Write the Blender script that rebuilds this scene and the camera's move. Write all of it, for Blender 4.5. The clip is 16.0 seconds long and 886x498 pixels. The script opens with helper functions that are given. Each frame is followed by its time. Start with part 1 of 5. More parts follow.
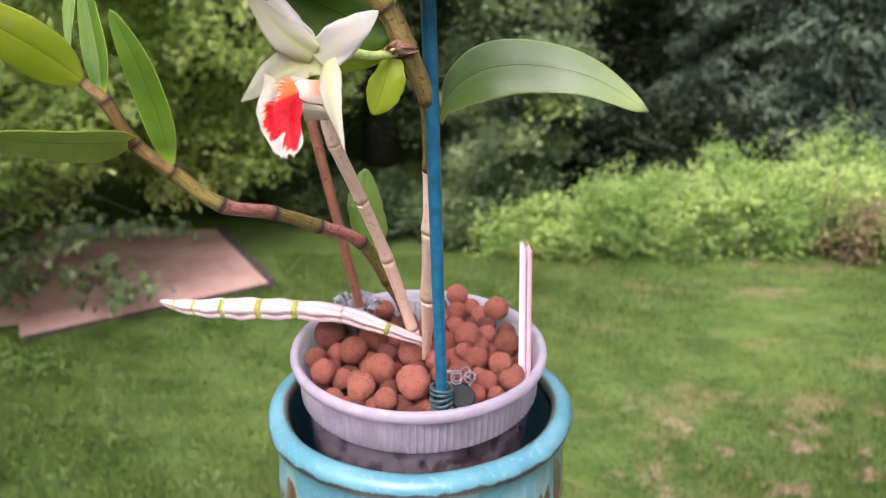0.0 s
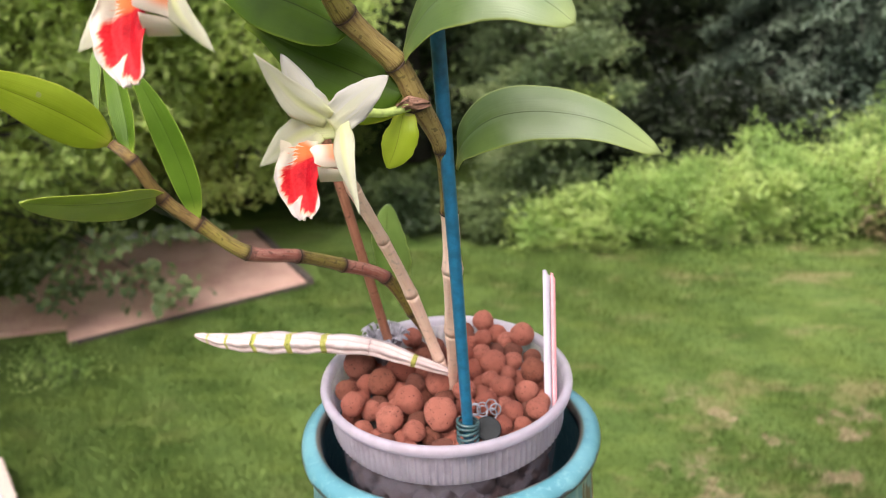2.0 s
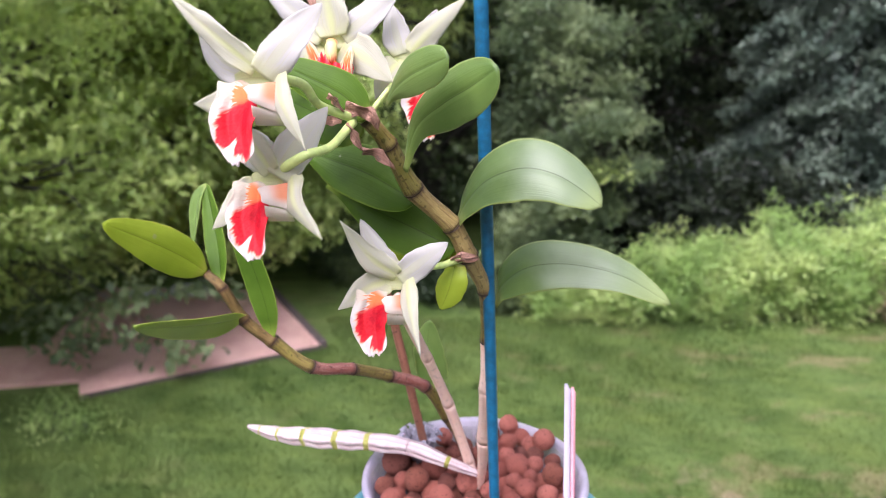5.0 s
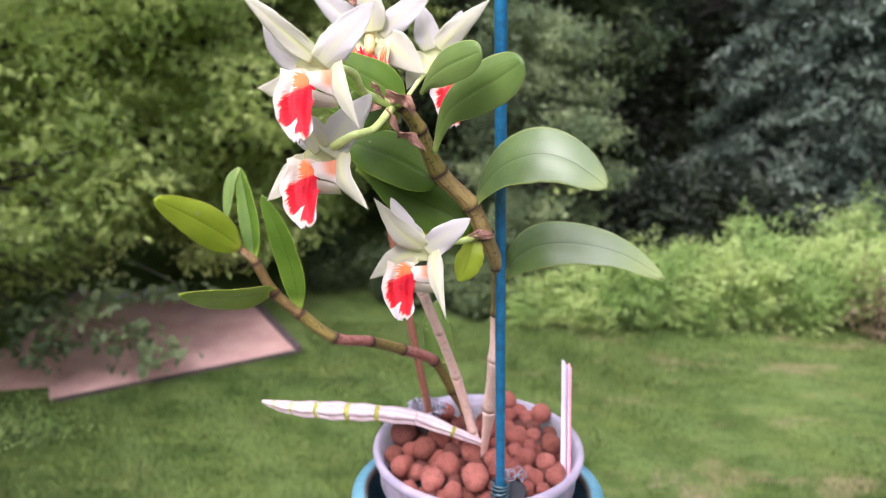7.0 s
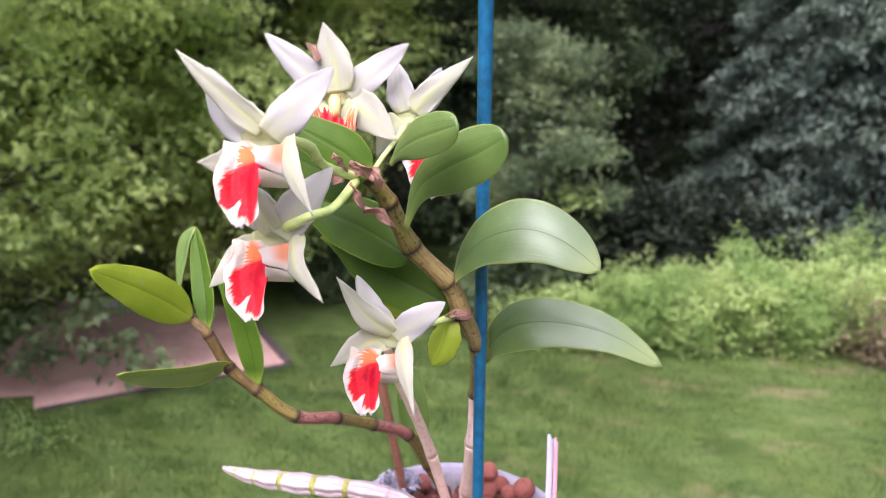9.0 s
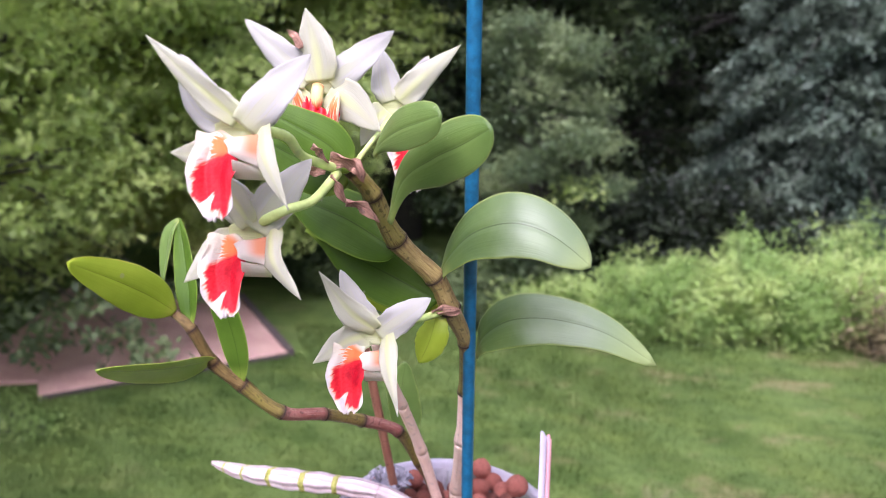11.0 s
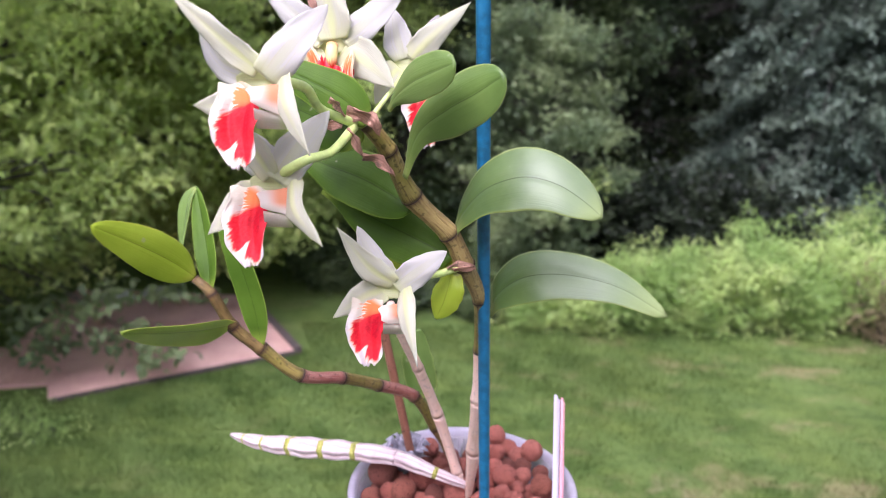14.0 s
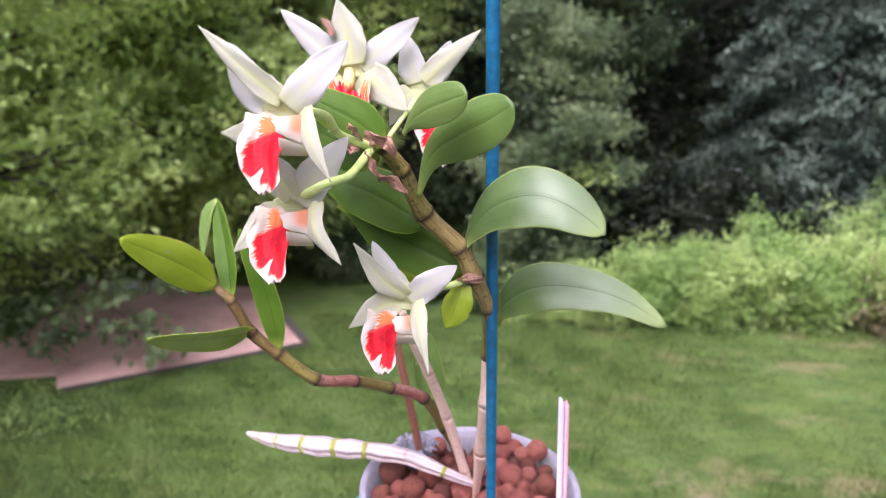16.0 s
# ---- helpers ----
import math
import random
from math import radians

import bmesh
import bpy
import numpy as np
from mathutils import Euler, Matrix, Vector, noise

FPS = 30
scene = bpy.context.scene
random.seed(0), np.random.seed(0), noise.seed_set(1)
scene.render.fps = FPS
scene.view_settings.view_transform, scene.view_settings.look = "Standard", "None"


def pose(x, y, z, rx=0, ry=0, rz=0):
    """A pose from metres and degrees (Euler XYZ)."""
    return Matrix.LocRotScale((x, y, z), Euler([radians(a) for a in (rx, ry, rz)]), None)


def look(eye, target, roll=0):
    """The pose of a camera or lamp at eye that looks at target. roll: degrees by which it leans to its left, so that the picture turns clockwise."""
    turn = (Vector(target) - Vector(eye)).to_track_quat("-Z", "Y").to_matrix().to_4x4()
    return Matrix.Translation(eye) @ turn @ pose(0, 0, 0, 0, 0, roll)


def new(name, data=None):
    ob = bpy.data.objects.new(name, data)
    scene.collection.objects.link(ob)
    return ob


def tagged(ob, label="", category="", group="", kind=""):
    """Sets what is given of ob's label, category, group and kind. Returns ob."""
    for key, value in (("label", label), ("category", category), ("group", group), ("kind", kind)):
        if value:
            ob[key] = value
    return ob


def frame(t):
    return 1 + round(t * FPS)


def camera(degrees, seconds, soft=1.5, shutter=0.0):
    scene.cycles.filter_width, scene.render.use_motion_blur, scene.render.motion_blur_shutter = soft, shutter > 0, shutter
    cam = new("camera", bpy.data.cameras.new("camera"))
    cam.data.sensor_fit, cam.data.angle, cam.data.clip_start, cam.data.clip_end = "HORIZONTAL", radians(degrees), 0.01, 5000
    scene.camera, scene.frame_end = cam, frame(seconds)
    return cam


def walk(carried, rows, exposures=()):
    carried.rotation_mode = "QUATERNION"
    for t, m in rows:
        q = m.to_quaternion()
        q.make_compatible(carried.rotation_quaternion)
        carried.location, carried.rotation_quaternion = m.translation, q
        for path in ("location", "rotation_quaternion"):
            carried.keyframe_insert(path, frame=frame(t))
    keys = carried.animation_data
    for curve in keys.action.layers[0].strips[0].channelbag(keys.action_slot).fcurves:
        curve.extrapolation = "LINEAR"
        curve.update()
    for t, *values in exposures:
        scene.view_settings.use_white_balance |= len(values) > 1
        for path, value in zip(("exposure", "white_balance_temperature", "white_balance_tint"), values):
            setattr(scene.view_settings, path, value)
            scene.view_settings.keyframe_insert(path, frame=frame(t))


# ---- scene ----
cam = camera(58.66, 16.0, soft=1.0)
PATH = [
    (0, (0.01063, -0.31973, 0.17793), (0.0126, 1.5322, -0.5773), 0.06),
    (0.5, (0.01741, -0.30312, 0.15378), (0.0195, 1.5173, -0.6746), -0.80),
    (1, (0.02197, -0.28565, 0.14271), (-0.0128, 1.5182, -0.7204), -2.20),
    (1.5, (0.01736, -0.29419, 0.16698), (-0.0552, 1.5261, -0.6584), -2.96),
    (2, (0.01693, -0.31802, 0.19589), (-0.0731, 1.5265, -0.5720), -2.80),
    (2.5, (0.02150, -0.32003, 0.21600), (-0.0858, 1.5474, -0.4919), -2.41),
    (3, (0.01766, -0.33261, 0.22952), (-0.1068, 1.5518, -0.4289), -2.01),
    (3.5, (0.01408, -0.34062, 0.23633), (-0.1258, 1.5552, -0.3851), -1.53),
    (6, (0.00069, -0.37653, 0.23742), (-0.1004, 1.5262, -0.3704), -0.06),
    (6.5, (-0.00513, -0.38875, 0.24066), (-0.0844, 1.5163, -0.3629), 0.08),
    (7, (-0.00761, -0.38891, 0.23518), (-0.0691, 1.5197, -0.3594), 0.30),
    (7.5, (-0.01085, -0.38086, 0.24050), (-0.0620, 1.5320, -0.3411), 0.54),
    (8, (-0.00608, -0.37751, 0.24414), (-0.0539, 1.5392, -0.3250), 0.89),
    (8.5, (-0.00523, -0.36209, 0.24867), (-0.0518, 1.5570, -0.3124), 1.36),
    (9, (-0.00189, -0.34878, 0.24865), (-0.0478, 1.5708, -0.3109), 1.75),
    (9.5, (0.00348, -0.34491, 0.24935), (-0.0411, 1.5730, -0.3162), 2.04),
    (12, (0.00378, -0.33667, 0.24679), (-0.0590, 1.5746, -0.3389), 1.76),
    (12.5, (-0.00041, -0.33484, 0.24538), (-0.0641, 1.5771, -0.3381), 1.54),
    (13, (0.00170, -0.33729, 0.23978), (-0.0621, 1.5743, -0.3450), 1.24),
    (13.5, (0.00228, -0.34490, 0.23721), (-0.0618, 1.5651, -0.3525), 0.89),
    (14, (0.00083, -0.35057, 0.23619), (-0.0649, 1.5582, -0.3574), 0.62),
    (14.5, (0.00279, -0.35280, 0.23650), (-0.0662, 1.5554, -0.3584), 0.46),
    (15, (0.00109, -0.35470, 0.23962), (-0.0745, 1.5525, -0.3577), 0.43),
    (15.5, (0.00190, -0.35974, 0.24271), (-0.0785, 1.5455, -0.3604), 0.52),
    (16, (-0.00034, -0.36194, 0.24797), (-0.0821, 1.5402, -0.3646), 0.75),
]
walk(cam, [(t, look(eye, target, roll)) for t, eye, target, roll in PATH], [(0, 1.0, 6290, 22), (1, 1.0, 7190, 12), (2, 0.98, 6640, 13), (3, 0.98, 6090, 22), (6, 1.0, 5790, 27), (7, 1.0, 5890, 28), (9, 1.0, 5790, 31), (12, 1.0, 5640, 31), (16, 1.0, 5740, 29)])
cam.data.dof.use_dof = True
cam.data.dof.focus_distance = 0.25
cam.data.dof.aperture_fstop = 20.0

# ---- light ----
world = bpy.data.worlds.new("world")
scene.world = world
world.use_nodes = True
wn = world.node_tree
sky = wn.nodes.new("ShaderNodeTexSky")
sky.sky_type = "NISHITA"
sky.sun_disc = False
sky.sun_elevation = radians(57)
sky.sun_rotation = radians(200)
sky.dust_density = 8.0
veil = wn.nodes.new("ShaderNodeHueSaturation")
veil.inputs["Saturation"].default_value = 0.5
wn.nodes["Background"].inputs["Strength"].default_value = 0.15
wn.links.new(sky.outputs[0], veil.inputs["Color"])
wn.links.new(veil.outputs[0], wn.nodes["Background"].inputs["Color"])
sun = new("sun", bpy.data.lights.new("sun", "SUN"))
sun.data.energy, sun.data.angle, sun.data.color = 1.5, radians(38), (1.0, 0.97, 0.92)
sun.matrix_world = look((-2.0, -5.4, 8.8), (0, 0, 0))

# ---- materials ----
LAWN = -4.2


class Nodes:
    """A short way to write a node material."""

    def __init__(self, name):
        self.m = bpy.data.materials.new(name)
        self.m.use_nodes = True
        self.t = self.m.node_tree
        self.bsdf = self.t.nodes["Principled BSDF"]
        self.out = self.t.nodes["Material Output"]

    def put(self, socket, value):
        if isinstance(value, bpy.types.NodeSocket):
            self.t.links.new(value, socket)
        elif isinstance(value, tuple) and len(value) == 3 and socket.type == "RGBA":
            socket.default_value = (*value, 1)
        else:
            socket.default_value = value

    def node(self, kind, out=0, **inputs):
        n = self.t.nodes.new(kind)
        for k, v in inputs.items():
            self.put(n.inputs[k.replace("_", " ")], v)
        return n.outputs[out]

    def object(self):
        return self.node("ShaderNodeTexCoord", 3)

    def uv(self):
        return self.node("ShaderNodeTexCoord", 2)

    def place(self):
        return self.node("ShaderNodeNewGeometry", 0)

    def island(self):
        return self.node("ShaderNodeNewGeometry", 8)

    def random(self):
        return self.node("ShaderNodeObjectInfo", 5)

    def scale(self, vector, size):
        n = self.t.nodes.new("ShaderNodeMapping")
        self.put(n.inputs["Vector"], vector)
        n.inputs["Scale"].default_value = size
        return n.outputs[0]

    def noise(self, vector, scale, detail=4.0, rough=0.55):
        return self.node("ShaderNodeTexNoise", 0, Vector=vector, Scale=scale, Detail=detail, Roughness=rough)

    def cells(self, vector, scale):
        return self.node("ShaderNodeTexVoronoi", 0, Vector=vector, Scale=scale)

    def split(self, vector):
        n = self.t.nodes.new("ShaderNodeSeparateXYZ")
        self.put(n.inputs[0], vector)
        return n.outputs

    def math(self, op, a, b=0.0, c=0.0):
        n = self.t.nodes.new("ShaderNodeMath")
        n.operation = op
        for s, v in zip(n.inputs, (a, b, c)):
            self.put(s, v)
        return n.outputs[0]

    def step(self, value, low, high, to0=0.0, to1=1.0):
        n = self.t.nodes.new("ShaderNodeMapRange")
        n.interpolation_type = "SMOOTHSTEP"
        for s, v in zip(n.inputs, (value, low, high, to0, to1)):
            self.put(s, v)
        return n.outputs[0]

    def mix(self, amount, a, b, how="MIX"):
        n = self.t.nodes.new("ShaderNodeMixRGB")
        n.blend_type = how
        for s, v in zip(n.inputs, (amount, a, b)):
            self.put(s, v)
        return n.outputs[0]

    def bump(self, height, strength, distance):
        return self.node("ShaderNodeBump", 0, Height=height, Strength=strength, Distance=distance)

    def finish(self, color, rough=0.6, bump=None, thin=0.0, thin_color=None, **more):
        self.put(self.bsdf.inputs["Base Color"], color)
        self.put(self.bsdf.inputs["Roughness"], rough)
        for k, v in more.items():
            self.put(self.bsdf.inputs[k.replace("_", " ")], v)
        if bump is not None:
            self.put(self.bsdf.inputs["Normal"], bump)
        if thin:
            through_light = self.node("ShaderNodeBsdfTranslucent", 0, Color=thin_color if thin_color is not None else color)
            n = self.t.nodes.new("ShaderNodeMixShader")
            self.put(n.inputs[0], thin)
            self.t.links.new(self.bsdf.outputs[0], n.inputs[1])
            self.t.links.new(through_light, n.inputs[2])
            self.t.links.new(n.outputs[0], self.out.inputs[0])
        return self.m


def petal_material(name, keel, tint):
    k = Nodes(name)
    x, y, _ = k.split(k.uv())
    mid = k.math("ABSOLUTE", k.math("SUBTRACT", x, 0.5))
    veins = k.noise(k.scale(k.uv(), (30, 0.8, 1)), 1.0, 4, 0.6)
    centre = k.math("MULTIPLY", k.step(mid, 0.02, 0.2, 1, 0), k.step(y, 0.2, 0.95, keel, 0.12 * keel))
    base = k.math("MULTIPLY", k.step(y, 0.0, 0.3, 1, 0), 0.6)
    col = k.mix(k.math("MAXIMUM", centre, base), tint, (0.76, 0.79, 0.42))
    col = k.mix(k.step(veins, 0.5, 0.66, 0, 0.6), col, (0.70, 0.68, 0.46))
    return k.finish(col, 0.5, k.bump(veins, 0.5, 0.0006), 0.55, col, Specular_IOR_Level=0.3)


def lip_material():
    """A white frilled lip: a scarlet fan that spreads from the throat, with orange streaks above it."""
    k = Nodes("orchid_lip")
    x, y, _ = k.split(k.uv())
    dx = k.math("MULTIPLY_ADD", x, -17.0, 17.0)
    dy = k.math("MULTIPLY_ADD", y, 25.0, -5.0)
    turn = k.math("ARCTAN2", dx, dy)
    far = k.math("SQRT", k.math("ADD", k.math("MULTIPLY", dx, dx), k.math("MULTIPLY", dy, dy)))
    own = k.math("MULTIPLY", k.random(), 9.0)
    comb = k.t.nodes.new("ShaderNodeCombineXYZ")
    for socket, value in zip(comb.inputs, (turn, far, own)):
        k.put(socket, value)
    fan = comb.outputs[0]
    fray = k.math("SUBTRACT", k.noise(k.scale(fan, (15, 0.20, 1)), 1.0, 3, 0.55), 0.5)
    broad = k.math("SUBTRACT", k.noise(k.scale(fan, (7, 0.05, 1)), 1.0, 2, 0.5), 0.5)
    notch = k.step(k.math("ABSOLUTE", k.math("SUBTRACT", turn, 0.54)), 0.02, 0.10, 3.8, 0)
    wane = k.math("MULTIPLY", k.math("MAXIMUM", k.math("SUBTRACT", turn, 0.70), 0.0), 7.5)
    reach = k.math("SUBTRACT", k.math("ADD", k.math("SUBTRACT", 17.8, wane), k.math("ADD", k.math("MULTIPLY", fray, 4.5), k.math("MULTIPLY", broad, 4.0))), notch)
    inside = k.math("SUBTRACT", reach, far)
    low = k.step(k.math("MULTIPLY_ADD", fray, 0.10, turn), 0.13, 0.19)
    high = k.step(k.math("MULTIPLY_ADD", fray, 0.34, turn), 1.34, 1.18)
    sector = k.math("MULTIPLY", low, high)
    red = k.math("MULTIPLY", k.step(inside, -0.4, 0.7), sector)
    halo = k.math("MULTIPLY", k.step(inside, -1.3, 0.3, 0, 0.6), sector)
    streaks = k.math("ADD", k.math("MULTIPLY", fray, 12.0), k.math("SUBTRACT", 9.2, far))
    flame = k.math("MULTIPLY", k.math("MULTIPLY", k.step(turn, 1.0, 1.2), k.step(turn, 2.3, 1.9)), k.math("MULTIPLY", k.step(streaks, -0.4, 0.8), k.step(far, 1.5, 3.0)))
    blotch = k.noise(k.scale(fan, (16, 0.9, 1)), 1.0, 5, 0.65)
    white = k.mix(k.step(y, 0.05, 0.55), (0.69, 0.62, 0.48), (0.66, 0.60, 0.58))
    white = k.mix(k.step(blotch, 0.45, 0.75, 0, 0.4), white, (0.88, 0.78, 0.66))
    col = k.mix(halo, white, (0.86, 0.40, 0.14))
    col = k.mix(k.math("MULTIPLY", flame, 0.92), col, k.mix(k.step(turn, 1.1, 1.6), (0.78, 0.07, 0.015), (0.82, 0.20, 0.03)))
    scarlet = k.mix(k.step(blotch, 0.32, 0.62), (0.62, 0.006, 0.018), (0.74, 0.022, 0.030))
    deep = k.math("MULTIPLY", k.step(far, 12.5, 9.0), k.math("MULTIPLY", k.step(turn, 0.30, 0.45), k.step(turn, 1.1, 0.9)))
    scarlet = k.mix(k.math("MULTIPLY", deep, 0.85), scarlet, k.mix(k.step(blotch, 0.35, 0.65), (0.42, 0.001, 0.012), (0.56, 0.004, 0.018)))
    col = k.mix(red, col, scarlet)
    return k.finish(col, 0.55, k.bump(blotch, 0.55, 0.0006), 0.25, col, Specular_IOR_Level=0.25)


def flame_material():
    """Cream tissue with orange and red streaks along it."""
    k = Nodes("orchid_flame")
    x, y, _ = k.split(k.uv())
    streak = k.noise(k.scale(k.uv(), (9, 1.4, 1)), 1.0, 4, 0.6)
    mid = k.math("ABSOLUTE", k.math("SUBTRACT", x, 0.5))
    amount = k.math("MULTIPLY", k.step(streak, 0.36, 0.56), k.step(mid, 0.46, 0.36))
    col = k.mix(k.math("MULTIPLY", amount, k.step(y, 1.0, 0.8)), (0.88, 0.76, 0.52), k.mix(k.step(y, 0.2, 0.8), (0.78, 0.07, 0.02), (0.84, 0.22, 0.04)))
    return k.finish(col, 0.5, k.bump(streak, 0.4, 0.0004), 0.25, col, Specular_IOR_Level=0.3)


def throat_material():
    k = Nodes("orchid_throat")
    x, y, _ = k.split(k.uv())
    streak = k.noise(k.scale(k.uv(), (26, 1.5, 1)), 1.0, 3)
    col = k.mix(k.step(y, 0.05, 0.22, 0.75, 0), (0.66, 0.58, 0.24), (0.72, 0.25, 0.08))
    spike = k.math("MULTIPLY", k.step(y, 0.45, 0.9), k.step(k.math("ADD", streak, k.math("MULTIPLY", y, 0.3)), 0.62, 0.68))
    col = k.mix(spike, col, (0.72, 0.03, 0.02))
    return k.finish(col, 0.45, k.bump(streak, 0.3, 0.0004), Specular_IOR_Level=0.3)


def lobe_material():
    k = Nodes("orchid_side_lobe")
    x, y, _ = k.split(k.uv())
    veins = k.noise(k.scale(k.uv(), (14, 2, 1)), 1.0, 3)
    patch = k.math("MULTIPLY", k.math("MULTIPLY", k.step(y, -0.1, 0.12), k.step(y, 0.80, 0.30)), k.step(x, 0.12, 0.5))
    col = k.mix(k.math("MULTIPLY", patch, 0.9), (0.84, 0.74, 0.64), (0.82, 0.30, 0.13))
    return k.finish(col, 0.5, k.bump(veins, 0.25, 0.0004), 0.3, col, Specular_IOR_Level=0.3)


def leaf_material(name, dark, light, base_tint, coat=0.9, thin=0.24, sheen_and_tip=0.0):
    k = Nodes(name)
    x, y, _ = k.split(k.uv())
    mid = k.math("ABSOLUTE", k.math("SUBTRACT", x, 0.5))
    streak = k.noise(k.scale(k.uv(), (30, 2, 1)), 1.0, 3)
    patch = k.noise(k.object(), 45.0, 4)
    col = k.mix(k.step(patch, 0.35, 0.7), dark, light)
    col = k.mix(k.step(streak, 0.45, 0.75, 0, 0.25), col, light)
    # Sky sheen on the outer half, painted as a paler green
    sky_sheen = k.step(k.math("MULTIPLY_ADD", k.math("SUBTRACT", patch, 0.5), 0.3, y), 0.36, 0.62, 0, sheen_and_tip)
    col = k.mix(sky_sheen, col, (0.27, 0.34, 0.20))
    # The leaf's own yellower tip
    col = k.mix(k.step(y, 0.80, 1.0, 0, sheen_and_tip), col, (0.36, 0.43, 0.13))
    col = k.mix(k.step(y, 0.0, 0.16, 0.85, 0), col, base_tint)
    col = k.mix(k.step(mid, 0.455, 0.5, 0, 0.6), col, base_tint)
    col = k.mix(k.step(mid, 0.006, 0.016, 0.8, 0), col, tuple(0.45 * c for c in dark))
    scar = k.noise(k.object(), 160.0, 2, 0.5)
    col = k.mix(k.step(scar, 0.72, 0.75, 0, 0.5), col, (0.45, 0.42, 0.28))
    ridge = k.math("ADD", k.math("MULTIPLY", streak, 0.5), k.math("MULTIPLY", patch, 0.5))
    see = k.mix(0.5, col, (0.42, 0.52, 0.03))
    return k.finish(col, k.step(patch, 0.3, 0.7, 0.34, 0.46), k.bump(ridge, 0.4, 0.0008), thin, see, Specular_IOR_Level=0.10 + 0.4 * coat, Coat_Weight=coat, Coat_Roughness=0.42, Coat_IOR=1.6, Sheen_Weight=0.12 * coat, Sheen_Roughness=0.5)


def cane_material(name, a, b, streak_color, rough, streaks=0.9, stain=0.0, spots=0.8, relief=1.0):
    """stain: how strongly both ends of each internode are browned."""
    k = Nodes(name)
    x, y, _ = k.split(k.uv())
    fibre = k.noise(k.scale(k.uv(), (18, 0.9, 1)), 1.0, 6, 0.7)
    wide = k.noise(k.scale(k.uv(), (5, 0.8, 1)), 1.0, 3, 0.6)
    patch = k.noise(k.object(), 130.0, 5, 0.65)
    col = k.mix(k.step(patch, 0.35, 0.65), a, b)
    col = k.mix(k.step(wide, 0.45, 0.65, 0, 0.6 * streaks), col, tuple(0.5 * (p + q) for p, q in zip(b, streak_color)))
    col = k.mix(k.step(fibre, 0.47, 0.60, 0, streaks), col, streak_color)
    end = k.math("ADD", k.math("ABSOLUTE", k.math("SUBTRACT", y, 0.5)), k.math("MULTIPLY", k.math("SUBTRACT", fibre, 0.5), 0.30))
    col = k.mix(k.step(end, 0.36, 0.50, 0, stain), col, (0.060, 0.024, 0.012))
    spot = k.noise(k.object(), 420.0, 2)
    col = k.mix(k.step(spot, 0.60, 0.66, 0, spots), col, tuple(0.35 * c for c in a))
    return k.finish(col, rough, k.bump(fibre, relief, 0.0012), Specular_IOR_Level=0.35)


def wrinkled_cane_material():
    """A shrivelled whitish skin with brown creases along it."""
    k = Nodes("cane_white")
    x, y, _ = k.split(k.uv())
    sway = k.noise(k.scale(k.uv(), (1.5, 1.6, 1)), 1.0, 3, 0.6)
    wave = k.math("COSINE", k.math("ADD", k.math("MULTIPLY", x, 6 * 2 * math.pi), k.math("MULTIPLY", k.math("SUBTRACT", sway, 0.5), 5.0)))
    fine = k.noise(k.scale(k.uv(), (26, 1.6, 1)), 1.0, 5, 0.65)
    patch = k.noise(k.object(), 160.0, 4)
    col = k.mix(k.step(patch, 0.35, 0.65), (0.62, 0.53, 0.53), (0.54, 0.42, 0.42))
    col = k.mix(k.step(wave, -0.70, -0.95, 0, 0.55), col, (0.42, 0.27, 0.24))
    col = k.mix(k.step(fine, 0.52, 0.68, 0, 0.5), col, (0.58, 0.40, 0.38))
    height = k.math("ADD", wave, k.math("MULTIPLY", fine, 0.7))
    return k.finish(col, 0.6, k.bump(height, 0.5, 0.0008), Specular_IOR_Level=0.3)


def plain_material(name, color, rough=0.5, scale=200.0, vary=0.25, depth=0.0004, **more):
    k = Nodes(name)
    n = k.noise(k.object(), scale, 5, 0.6)
    col = k.mix(k.step(n, 0.3, 0.7), tuple(c * (1 - vary) for c in color), tuple(min(1, c * (1 + vary)) for c in color))
    return k.finish(col, rough, k.bump(n, 0.4, depth), **more)


def pebble_material(name, a, b, specked=0.8):
    k = Nodes(name)
    r = k.random()
    grain = k.noise(k.object(), 2600.0, 4, 0.65)
    patch = k.noise(k.object(), 260.0, 3)
    pits = k.cells(k.object(), 420.0)
    pit = k.step(k.math("ADD", pits, k.math("MULTIPLY", k.noise(k.object(), 190.0, 2), 0.6)), 0.42, 0.48, 1, 0)
    col = k.mix(r, a, b)
    col = k.mix(k.step(patch, 0.45, 0.75, 0, 0.55), col, tuple(0.62 * c for c in a))
    col = k.mix(k.step(grain, 0.5, 0.8, 0, 0.3), col, (0.52, 0.24, 0.16))
    col = k.mix(k.math("MULTIPLY", pit, 0.85), col, (0.035, 0.02, 0.018))
    specks = k.step(k.cells(k.object(), 1300.0), 0.22, 0.34, specked, 0)
    col = k.mix(k.math("MULTIPLY", specks, k.step(patch, 0.52, 0.62)), col, (0.05, 0.025, 0.02))
    height = k.math("SUBTRACT", k.math("MULTIPLY", grain, 0.45), k.math("ADD", pit, k.math("MULTIPLY", specks, 0.4)))
    return k.finish(col, 0.9, k.bump(height, 1.0, 0.0022), Specular_IOR_Level=0.25)


